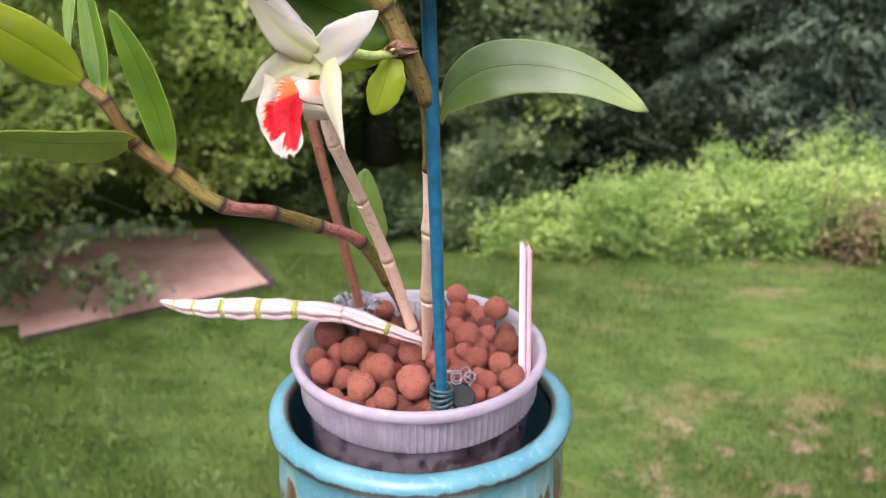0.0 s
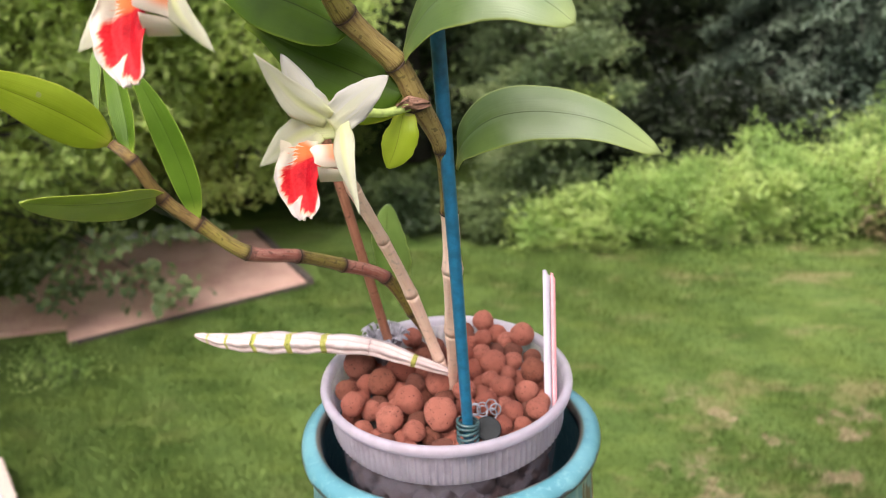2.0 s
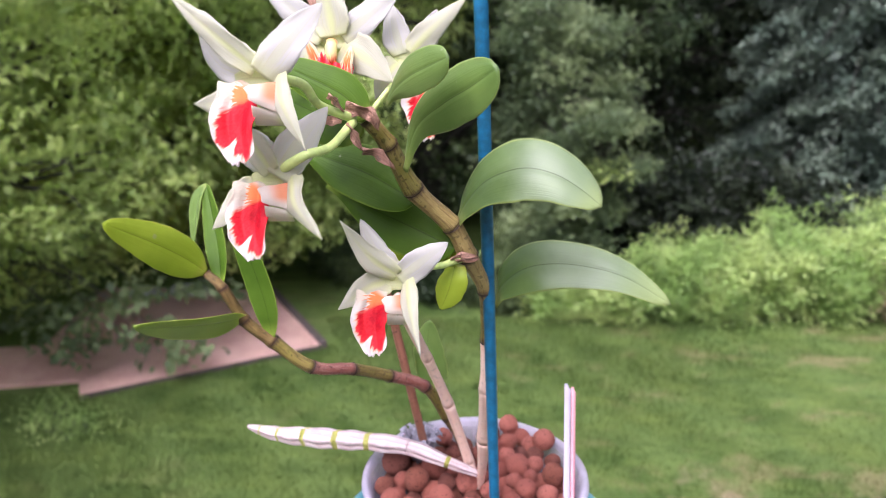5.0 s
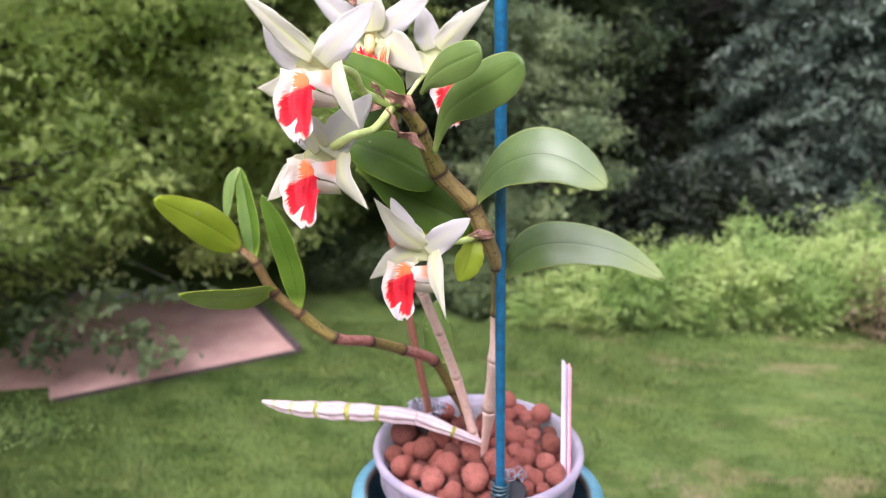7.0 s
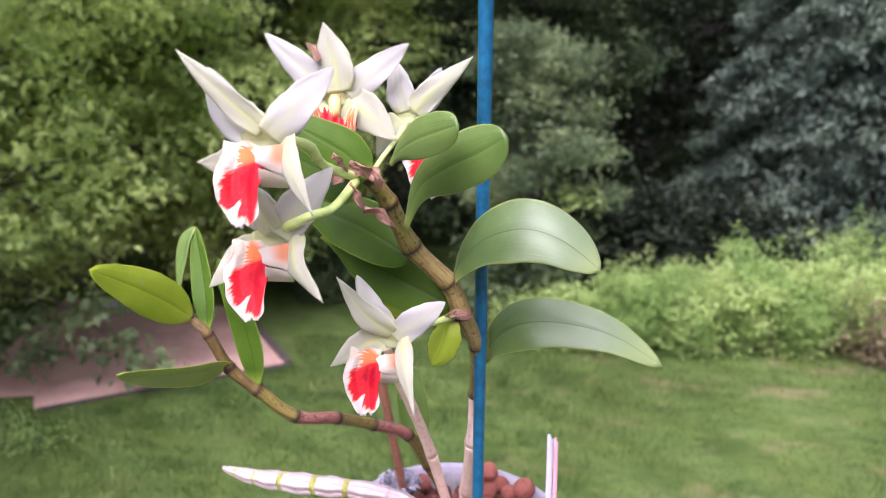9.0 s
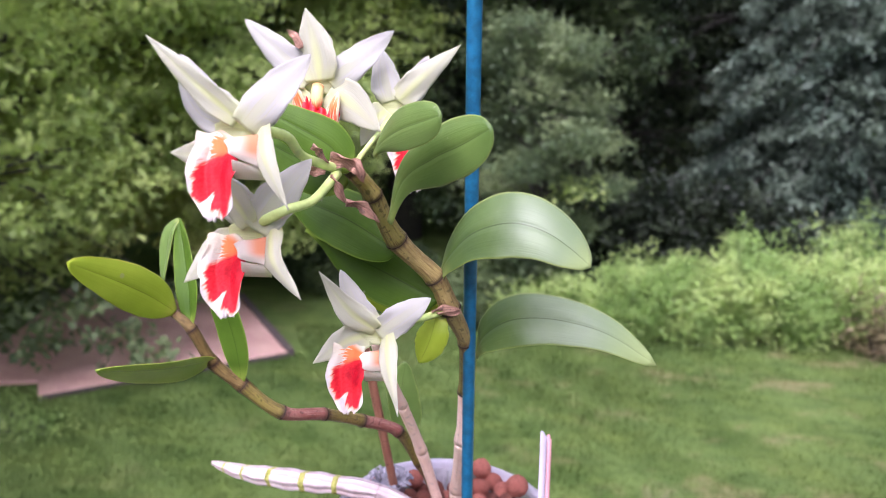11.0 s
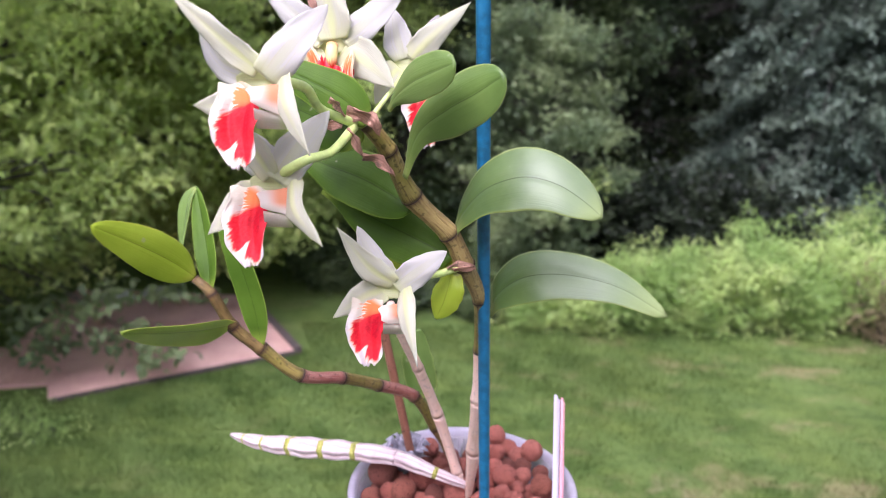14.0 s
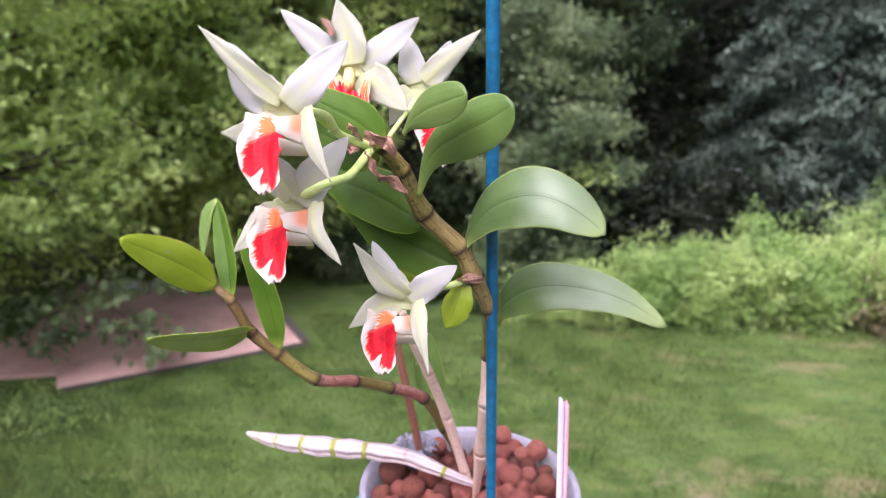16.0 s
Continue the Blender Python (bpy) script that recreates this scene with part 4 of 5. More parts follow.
# soft drainage stand that carries the tub inside the pot
part("stand", lathe("stand", [(0.0, -0.163), (0.03, -0.163), (0.03, -0.0812), (0.0, -0.0812)], M["root"], 48), bpy.data.objects["plastic_container"], "dark foot")


def pebble_meshes(material, count, seed):
    out = []
    for i in range(count):
        bm = bmesh.new()
        bmesh.ops.create_icosphere(bm, subdivisions=4, radius=1)
        for v in bm.verts:
            q = v.co + Vector((seed + 5 * i, 0, 0))
            v.co *= 1 + 0.10 * noise.noise(q * 1.1) + 0.045 * noise.noise(q * 3.1) + 0.035 * noise.noise(q * 7)
        for v in bm.verts:
            v.co *= 0.01
        me = bpy.data.meshes.new("clay_pebble")
        bm.to_mesh(me)
        bm.free()
        me.polygons.foreach_set("use_smooth", [True] * len(me.polygons))
        me.materials.append(material)
        out.append(me)
    return out


def pebbles():
    fresh, dark, wet = pebble_meshes(M["pebble"], 5, 1), pebble_meshes(M["pebble_dark"], 3, 40), pebble_meshes(M["pebble_wet"], 3, 80)
    rng = random.Random(5)
    # x, y and radius in millimetres of the balls on top: right side, then left side
    right = [19, 45, 5.6, 30, 32, 4.9, 41, 31, 5.9, 41.3, 4.4, 6.2, 32, 16, 4.8, 18, 25, 4.5, 22.6, 12, 6.2, 13, 14.6, 5.8, 20.8, 3.2, 4.2, 29, 5, 3.7, 38.9, 0, 4.7, 26.3, -6.6, 5.6, 36.8, -10.8, 5.2, 43.8, -14.7, 3.8, 40.8, -24.6, 5, 33.4, -33, 3.6, 29.5, -26.3, 5, 18.8, -19, 5.7, 25, -33.8, 4.4, 8.6, -8.4, 5.2, 9.6, -21.3, 4.3, 12, 28, 4.2]
    left = [-1.5, -30, 7.6, -1.6, -19.4, 6.9, -16.2, -19, 6.9, -24, -30.6, 6.2, -13, -36.6, 4.9, -26.8, -21.3, 4.6, -34, -16, 4.7, -41.7, -18, 5.4, -46.5, -6.6, 5.2, -30, -3, 6.4, -44, 14, 8.0, -38.5, 29, 7.6, -30, 20, 6.2, -21.8, 9.4, 6.6, -24.8, 25, 5.9, -14.6, -2.5, 4.8, -12.3, 11.3, 4.4, -6.6, -13.2, 3.8, -3.6, -1.7, 6, -38, 2.2, 5, -19, 42, 5.1]
    tops = [[*right[i : i + 3]] for i in range(0, len(right), 3)] + [[*left[i : i + 3]] for i in range(0, len(left), 3)]
    placed = []

    def put(x, y, z, r, meshes, label):
        ob = thing("clay_pebble", label, "pebble", "clay pebbles in the tub", (x, y, z), rng.choice(meshes))
        s = r / 0.01
        ob.scale = (s, s * rng.uniform(0.94, 1.06), s * rng.uniform(0.9, 1.02))
        ob.rotation_euler = [rng.uniform(0, 6.28) for _ in range(3)]
        placed.append((x, y, z, r))

    order = sorted(range(len(tops)), key=lambda n: -tops[n][2])
    for n in order:
        x, y, r = [v / 1000 for v in tops[n]]
        away = math.hypot(x, y)
        if away + r > 0.0525:
            x, y = x * (0.0525 - r) / away, y * (0.0525 - r) / away
        z = -0.0035 + (0.008 if x > 0.008 and y > 0.022 else 0) + (0.002 if r > 0.006 else 0) - (0.002 if y < -0.03 else 0)
        low = z - 0.0065
        while z > low and any((x - p) ** 2 + (y - q) ** 2 + (z - s) ** 2 < (0.93 * (r + t)) ** 2 for p, q, s, t in placed):
            z -= 0.0004
        label = "dark brown pitted clay pebble" if n in (3, 30, 31, 32, 37) else "round terracotta clay pebble"
        put(x, y, z, r, dark if "dark" in label else fresh, label)
    # the layer below, seen between the upper balls
    tries = 0
    while len(placed) < 135 and tries < 9000:
        tries += 1
        a, d = rng.uniform(0, 6.283), 0.050 * math.sqrt(rng.random())
        r = rng.uniform(0.0042, 0.0062)
        x, y = d * math.cos(a), d * math.sin(a)
        if math.hypot(x, y) + r > 0.0520:
            continue
        z = -0.0105 + (0.0075 if x > 0.006 and y > 0.018 else 0) + rng.uniform(-0.002, 0.003)
        if all((x - p) ** 2 + (y - q) ** 2 + (z - s) ** 2 > (0.80 * (r + t)) ** 2 for p, q, s, t in placed):
            put(x, y, z, r, fresh if rng.random() < 0.6 else dark, "round terracotta clay pebble")
    for z, turn, edge in ((-0.0275, 0.0, 0.0515), (-0.038, 0.13, 0.0500), (-0.0485, 0.02, 0.0488), (-0.059, 0.1, 0.0478)):
        for i in range(26):
            if rng.random() < 0.2:
                continue
            r = rng.uniform(0.0045, 0.0060)
            w = 2 * math.pi * i / 26 + turn
            d = edge - r - 0.0006
            put(d * math.cos(w), d * math.sin(w), z + rng.uniform(-0.001, 0.001), r, wet, "wet dark clay pebble behind the clear wall")


pebbles()
core = thing("root_mass", "dark mass of roots filling the tub", "roots", "", (0, 0, 0), lathe("root_mass", [(0.0, -0.016), (0.034, -0.017), (0.0415, -0.024), (0.0395, -0.05), (0.037, -0.078), (0.0, -0.078)], M["root"], 64, ribs=lambda z, w: 0.0012 * math.sin(9 * w + 300 * z)))


# ---- supports in the tub ----
def stake():
    root = thing("plant_stake", "long blue-green coated metal plant stake", "stake", "", (0, 0, 0))
    foot, top = np.array([0.0110, -0.0495, -0.012]), np.array([-0.0012, -0.0830, 0.42])
    p = [foot + (top - foot) * s for s in np.linspace(0, 1, 40)]
    part("rod", tube("rod", p, list(np.linspace(0.0022, 0.0029, 39)) + [0.0022], M["stake"], 20), root)
    at = foot + (top - foot) * 0.045
    for i in range(5):
        z = -0.0005 + 0.0020 * i
        ring = [at + np.array([math.cos(w) * 0.0042, math.sin(w) * 0.0042, z - 0.006 + 0.0007 * math.sin(w + i)]) for w in np.linspace(0, 2 * math.pi, 25)]
        part("wire_turn", tube("wire_turn", ring, [0.00065] * 25, M["wire"], 8), root, "thin dark wire wound round the rod")
    return root


stake()


def clip(place, tilt):
    root = thing("rubber_clip", "dark round rubber clip with wire loops", "clip", "", place)
    me = lathe("disc", [(0.0, 0.0), (0.0048, 0.0), (0.0053, 0.0003), (0.0055, 0.0010), (0.0054, 0.0016), (0.0050, 0.0020), (0.0047, 0.0021), (0.0042, 0.0021), (0.0, 0.0022)], M["clip"], 40)
    d = part("disc", me, root)
    d.rotation_euler = tilt
    rng = random.Random(3)
    for i in range(7):
        w = i * 0.9
        c = np.array([0.0045 * math.cos(w) - 0.001, 0.0020 * math.sin(w) + 0.0075, 0.0050 + 0.0012 * math.sin(2 * w)])
        ring = [c + np.array([0.0022 * math.cos(a), 0.0008 * math.sin(a), 0.0022 * math.sin(a)]) for a in np.linspace(0, 2 * math.pi, 17)]
        part("wire_loop", tube("wire_loop", ring, [0.00032] * 17, M["foil"], 6), root)
    return root


clip((0.0185, -0.0455, 0.0008), (radians(30), radians(8), 0))


def stick():
    root = thing("wooden_stick", "thin reddish brown wooden stick", "stick", "", (0, 0, 0))
    foot, top = np.array([-0.0262, 0.0205, -0.004]), np.array([-0.0478, -0.0020, 0.1300])
    part("rod", tube("rod", [foot + (top - foot) * s for s in np.linspace(0, 1, 24)], [0.0022] * 23 + [0.0020], M["stick"], 16), root)
    rng = random.Random(8)
    holder = thing("stick_holder", "crumpled grey plastic holder round the stick", "holder", "", (-0.0295, 0.0175, 0.0065))
    holder.scale = (0.82, 0.82, 0.88)
    part("cup", lathe("cup", [(0.0, -0.010), (0.0055, -0.010), (0.0085, 0.0), (0.0105, 0.0055), (0.0098, 0.0060), (0.0075, 0.0005), (0.004, -0.002)], M["foil"], 28, ribs=lambda z, w: 0.0012 * math.sin(7 * w + 400 * z)), holder)
    for i in range(16):
        w = i * 0.40 + rng.uniform(-0.1, 0.1)
        a = np.array([0.0080 * math.cos(w), 0.0080 * math.sin(w), 0.002])
        b = np.array([0.0115 * math.cos(w), 0.0115 * math.sin(w), 0.0075 + rng.uniform(0, 0.002)])
        c = np.array([0.0145 * math.cos(w + 0.3), 0.0145 * math.sin(w + 0.3), 0.0055 + rng.uniform(-0.002, 0.003)])
        part("prong", sheet("prong", blade_grid([a, b, c], 0.0030, (-math.sin(w), math.cos(w), 0), "round", cup=0.4, along=9, across=5), 0.0006, M["foil"]), holder)
    return root


stick()


def tag():
    root = thing("plant_tag", "narrow white plastic plant tag with a pink edge", "plant tag", "", (0, 0, 0))
    foot, top = np.array([0.0466, -0.0200, -0.0150]), np.array([0.0488, 0.0192, 0.0435])
    up = unit(top - foot)
    wide = unit(np.array([0.90, 0.40, -0.2]))
    wide = unit(wide - (wide @ up) * up)

    def plate(name, offset, width, high, material, label=""):
        rows = []
        for s in np.linspace(0, 1, 14):
            c = foot + (top - foot) * s * high
            cut = 0.0009 * max(0, (s - 0.93) / 0.07)
            rows.append([c + offset + wide * width * u + up * (-cut * 2.5 * (u > 0.5)) for u in np.linspace(0, 1, 4)])
        part(name, sheet(name, rows, 0.0009, material), root, label)

    plate("white_strip", np.array([-0.0022, 0, 0]), 0.0040, 1.0, M["tag"])
    plate("pink_strip", np.array([0.0015, 0.0012, 0]), 0.0024, 0.97, M["tag_pink"], "pink strip along the tag")
    return root


tag()

# ---- the orchid ----
orchid = thing("orchid_plant", "potted orchid with white flowers and red lips on jointed canes", "orchid", "", (0, 0, 0))


def cane(points, radii, looks, parent, label, sides=18, ring=M["node_dark"], ring_size=1.03, lobes=0, lobe_depth=0.0, swell=-0.05, band=0.22, smooth=()):
    """A jointed cane: one internode between each two nodes, and a ring at each joint."""
    n = len(points) - 1
    steps = 14
    fine = spline(points, n * steps + 1)
    body = None
    for i in range(n):
        p = fine[i * steps : (i + 1) * steps + 1]
        s = np.linspace(0, 1, steps + 1)
        r = np.interp(s, [0, 1], [radii[i], radii[i + 1]])
        r = r * (1 + 0.10 * np.exp(-((s / 0.10) ** 2)) + 0.10 * np.exp(-(((1 - s) / 0.10) ** 2)) + swell * np.sin(math.pi * s) + 0.02 * np.sin(9 * s + i))
        me = tube("internode", p, r, M[looks[i]], sides, lobes=lobes, lobe_depth=lobe_depth)
        if body is None:
            me.name = "cane"
            body = part("cane", me, parent, label)
        else:
            part("internode", me, body, looks[i].replace("cane_", "") + " coloured internode")
        if 0 < i and i not in smooth:
            k = i * steps
            q = fine[k - 1 : k + 2]
            q = np.array([q[1] + (q[0] - q[1]) * band, q[1], q[1] + (q[2] - q[1]) * band])
            part("node_ring", tube("node_ring", q, [radii[i] * 1.06 * ring_size, radii[i] * 1.12 * ring_size, radii[i] * 1.06 * ring_size], ring, sides, lobes=lobes, lobe_depth=lobe_depth), body, "dark ring at a joint")
    return body


main_cane = cane(
    [(0.0030, -0.002, -0.006), (0.0052, -0.024, 0.036), (0.0068, -0.0445, 0.0735), (0.0068, -0.0490, 0.0985), (0.0055, -0.0600, 0.1250), (-0.0008, -0.0705, 0.1430), (-0.0065, -0.0755, 0.1565), (-0.0195, -0.0840, 0.1722), (-0.0262, -0.0970, 0.1905), (-0.0315, -0.1050, 0.2000)],
    [0.0016, 0.0036, 0.0038, 0.0032, 0.0027, 0.0038, 0.0036, 0.0036, 0.0030, 0.0026],
    ["cane_bare", "cane_bare", "cane_bare", "cane_olive", "cane_tan", "cane_tan", "cane_tan", "cane_olive", "cane_olive"],
    orchid, "thick main cane, papery below and olive above", smooth=(1, 2))
left_cane = cane(
    [(0.0000, 0.0120, -0.0085), (-0.0078, 0.0110, 0.0137), (-0.0149, 0.0085, 0.0284), (-0.0246, -0.0020, 0.0515), (-0.0404, -0.0155, 0.0640), (-0.0548, -0.0322, 0.0757), (-0.0697, -0.0475, 0.0841), (-0.0848, -0.0508, 0.0975), (-0.0953, -0.0540, 0.1085), (-0.1022, -0.0568, 0.1238), (-0.1088, -0.0560, 0.1300)],
    [0.0020, 0.0023, 0.0025, 0.0029, 0.0029, 0.0027, 0.0028, 0.0029, 0.0026, 0.0023, 0.0018],
    ["cane_umber", "cane_umber", "cane_moss", "cane_rose", "cane_moss", "cane_rose", "cane_moss", "cane_umber", "cane_umber", "cane_umber"],
    orchid, "jointed side cane arching away, rose and olive")
bare_cane = cane(
    [(0.0007, -0.0030, -0.0060), (-0.0030, 0.0000, 0.0080), (-0.0125, -0.0130, 0.0480), (-0.0210, -0.0270, 0.0790), (-0.0285, -0.0420, 0.1060), (-0.0310, -0.0480, 0.1180)],
    [0.0024, 0.0026, 0.0027, 0.0025, 0.0026, 0.0016],
    ["cane_bare", "cane_bare", "cane_bare", "cane_bare", "cane_bare"],
    orchid, "old leafless cane with a papery pink skin", ring=M["cane_rose"], ring_size=0.97)
white_cane = cane(
    [(0.0015, -0.0075, 0.0058), (-0.0141, -0.0065, 0.0116), (-0.0340, 0.0010, 0.0148), (-0.0563, 0.0060, 0.0147), (-0.0729, 0.0090, 0.0137), (-0.0915, 0.0165, 0.0103), (-0.1080, 0.0245, 0.0067), (-0.1208, 0.0315, 0.0048), (-0.1300, 0.0360, 0.0045)],
    [0.0016, 0.0026, 0.0036, 0.0040, 0.0044, 0.0043, 0.0034, 0.0024, 0.0009],
    ["cane_white"] * 8, orchid, "shrivelled whitish cane lying across the rim", ring=M["node_green"], ring_size=1.03, lobes=6, lobe_depth=0.10, swell=0.22, band=1.2, smooth=(2,))

RIGHT, UP, TOWARD = np.array([1.0, 0, 0]), np.array([0, 0.28, 0.96]), np.array([0, -0.96, 0.28])


def lean(x, y, z=0.0):
    """A direction given as right, up and towards the path."""
    return RIGHT * x + UP * y + TOWARD * z


def leaf(path, width, side, parent, look="leaf", cup=0.22, fold=0.0, wave=0.05, twist=0.0, seed=1, shape="leaf", label="", belly=0.8, groove=0.035):
    across, along = np.asarray(side, float), np.asarray(path[2], float) - np.asarray(path[1], float)
    if np.cross(across, along) @ (TOWARD + 0.6 * UP) < 0:
        fold, cup, groove = -fold, -cup, -groove
    grid = blade_grid(path, width, side, shape, cup, fold, wave, twist, seed, 36, 25, belly, groove)
    return part("leaf", sheet("leaf", grid, 0.0009, M[look]), parent, label)


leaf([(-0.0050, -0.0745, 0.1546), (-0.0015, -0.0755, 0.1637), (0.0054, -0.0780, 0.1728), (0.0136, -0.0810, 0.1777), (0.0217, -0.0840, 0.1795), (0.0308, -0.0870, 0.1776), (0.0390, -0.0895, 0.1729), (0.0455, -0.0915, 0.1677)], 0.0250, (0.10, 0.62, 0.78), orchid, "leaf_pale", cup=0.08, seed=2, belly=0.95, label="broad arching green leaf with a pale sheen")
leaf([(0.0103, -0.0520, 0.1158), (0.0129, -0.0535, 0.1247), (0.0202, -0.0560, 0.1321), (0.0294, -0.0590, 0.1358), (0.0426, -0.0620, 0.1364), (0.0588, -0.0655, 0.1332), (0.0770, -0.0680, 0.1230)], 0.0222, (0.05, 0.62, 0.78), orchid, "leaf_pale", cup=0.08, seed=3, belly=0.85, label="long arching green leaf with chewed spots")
leaf([(-0.0208, -0.0960, 0.1815), (-0.0157, -0.1030, 0.1970), (-0.0063, -0.1120, 0.2058), (0.0017, -0.1200, 0.2113), (0.0098, -0.1265, 0.2174)], 0.0172, lean(-0.50, 0.82, -0.25), orchid, cup=0.16, seed=4, shape="blunt")
leaf([(-0.0249, -0.1040, 0.2046), (-0.0215, -0.1100, 0.2098), (-0.0161, -0.1180, 0.2145), (-0.0096, -0.1260, 0.2181), (-0.0039, -0.1320, 0.2209)], 0.0122, lean(-0.45, 0.82, -0.35), orchid, cup=0.16, seed=5, shape="blunt")
leaf([(-0.1090, -0.0555, 0.1305), (-0.1150, -0.0640, 0.1400), (-0.1225, -0.0755, 0.1500), (-0.1320, -0.0890, 0.1606)], 0.0182, lean(0.38, 0.80, -0.50), orchid, "leaf_lit", cup=0.15, seed=6, label="smooth yellow-green young leaf", groove=0.03)
leaf([(-0.0949, -0.0545, 0.1103), (-0.1037, -0.0650, 0.1120), (-0.1149, -0.0770, 0.1154), (-0.1254, -0.0900, 0.1208)], 0.0150, lean(0.12, 0.60, 0.78), orchid, "leaf_side", cup=-0.25, seed=7)
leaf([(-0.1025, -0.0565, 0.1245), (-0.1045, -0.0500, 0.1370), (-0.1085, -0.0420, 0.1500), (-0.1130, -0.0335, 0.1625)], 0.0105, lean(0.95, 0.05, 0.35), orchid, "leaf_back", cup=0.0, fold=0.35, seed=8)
leaf([(-0.1130, -0.0335, 0.1622), (-0.1165, -0.0345, 0.1560), (-0.1180, -0.0365, 0.1470), (-0.1195, -0.0390, 0.1360)], 0.0090, lean(0.8, -0.1, 0.7), orchid, cup=0.0, fold=0.30, seed=9)
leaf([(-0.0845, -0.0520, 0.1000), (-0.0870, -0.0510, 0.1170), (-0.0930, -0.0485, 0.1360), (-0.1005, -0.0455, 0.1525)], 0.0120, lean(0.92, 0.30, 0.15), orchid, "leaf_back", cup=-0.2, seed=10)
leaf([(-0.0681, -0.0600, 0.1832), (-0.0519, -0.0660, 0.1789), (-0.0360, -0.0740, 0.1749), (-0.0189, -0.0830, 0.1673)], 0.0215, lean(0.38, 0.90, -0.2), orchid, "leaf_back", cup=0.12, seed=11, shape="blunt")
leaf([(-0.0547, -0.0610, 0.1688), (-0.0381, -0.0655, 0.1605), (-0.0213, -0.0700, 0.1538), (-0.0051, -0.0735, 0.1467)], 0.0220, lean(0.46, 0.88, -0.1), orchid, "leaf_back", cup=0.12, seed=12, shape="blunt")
leaf([(-0.0050, -0.0705, 0.1430), (-0.0180, -0.0600, 0.1420), (-0.0310, -0.0510, 0.1425), (-0.0420, -0.0430, 0.1465)], 0.0165, lean(0.25, 0.95, 0.0), orchid, "leaf_lit", cup=0.1, seed=13)
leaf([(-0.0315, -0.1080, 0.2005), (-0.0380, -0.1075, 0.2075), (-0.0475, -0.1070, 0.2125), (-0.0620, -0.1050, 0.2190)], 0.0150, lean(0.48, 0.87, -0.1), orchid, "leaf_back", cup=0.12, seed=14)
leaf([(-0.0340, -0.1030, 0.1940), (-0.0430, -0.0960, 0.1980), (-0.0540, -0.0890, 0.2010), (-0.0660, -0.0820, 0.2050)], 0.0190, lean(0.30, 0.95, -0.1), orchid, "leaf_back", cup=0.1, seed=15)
leaf([(-0.0052, -0.0725, 0.1405), (-0.0066, -0.0755, 0.1351), (-0.0083, -0.0770, 0.1299), (-0.0109, -0.0780, 0.1243)], 0.0120, lean(0.85, 0.45, 0.2), orchid, "leaf_lit", cup=0.25, seed=16, shape="round")
leaf([(-0.0205, 0.0150, 0.0420), (-0.0225, 0.0155, 0.0520), (-0.0245, 0.0165, 0.0650), (-0.0235, 0.0185, 0.0785)], 0.0165, lean(1.0, 0.0, 0.0), orchid, cup=0.15, seed=17, shape="round")


def lip_sheet(place, shift, hollow, seed):
    """A frilled scoop below the flower's centre: a wavy side lobe, a pinched waist, a broad notched end."""
    rng = random.Random(seed)
    ph = rng.uniform(0, 6)
    n, m = 48, 41
    s = np.linspace(0, 1, n)
    at = [0, 0.10, 0.18, 0.35, 0.48, 0.56, 0.72, 0.88, 1]

    def edge(to):
        q = np.interp(s, at, to)
        q = np.concatenate([[q[0]] * 2, q, [q[-1]] * 2])
        return np.convolve(q, np.ones(5) / 5, "valid")

    lx, ly = edge([-10.2, -10.2, -9.6, -11.6, -12.0, -10.9, -10.0, -7.8, -5.8]), edge([-0.8, -2.6, -4.6, -8.5, -11.6, -13.2, -17.2, -21.0, -22.9])
    rx, ry = edge([0.5, 0.6, 0.8, 1.6, 1.2, 0.6, 0.9, 0.8, -0.6]), edge([-1.6, -3.2, -4.5, -8.0, -11.0, -12.5, -16.5, -20.2, -22.6])
    rows, flat = [], []
    for i in range(n):
        row, marks = [], []
        for j in range(m):
            u = 2 * j / (m - 1) - 1
            v = (u + 1) / 2
            x, y = lx[i] + (rx[i] - lx[i]) * v, ly[i] + (ry[i] - ly[i]) * v
            x += 0.30 * math.sin(15 * s[i] + ph) * abs(u) ** 4
            y += -1.5 * s[i] ** 6 * (1 - u * u) + 1.3 * s[i] ** 9 * math.exp(-(((u - 0.15) / 0.22) ** 2)) + 0.25 * s[i] ** 5 * math.sin(16 * u + ph)
            y += (0.5 * math.sin(5 * u + ph) + 0.8 * (1 - u * u)) * (1 - s[i]) ** 6
            z = -1.5 + 7.5 * s[i] * (1 - 0.45 * s[i]) + hollow * (u * u - 0.5) * math.sin(math.pi * min(1, 0.15 + s[i] * 0.75))
            z += 0.7 * math.sin(13 * s[i] + ph) * abs(u) ** 4 + 0.5 * math.sin(9 * u + ph) * s[i] ** 6
            z += 0.45 * math.cos(3 * math.pi * u) * math.exp(-(((s[i] - 0.45) / 0.3) ** 2))
            row.append(place + lean(shift[0] + x, shift[1] + y, shift[2] + z) * 0.001)
            marks.append(((1.08 * x + 14.5) / 17, -y / 25))
        rows.append(row)
        flat.append(marks)
    me = sheet("lip", rows, 0.0006, M["lip"])
    index = np.empty(len(me.loops), dtype=np.int32)
    me.loops.foreach_get("vertex_index", index)
    uv = np.concatenate([np.array(flat, dtype=np.float32).reshape(-1, 2)] * 2)
    me.uv_layers[0].data.foreach_set("uv", uv[index].ravel())
    return me


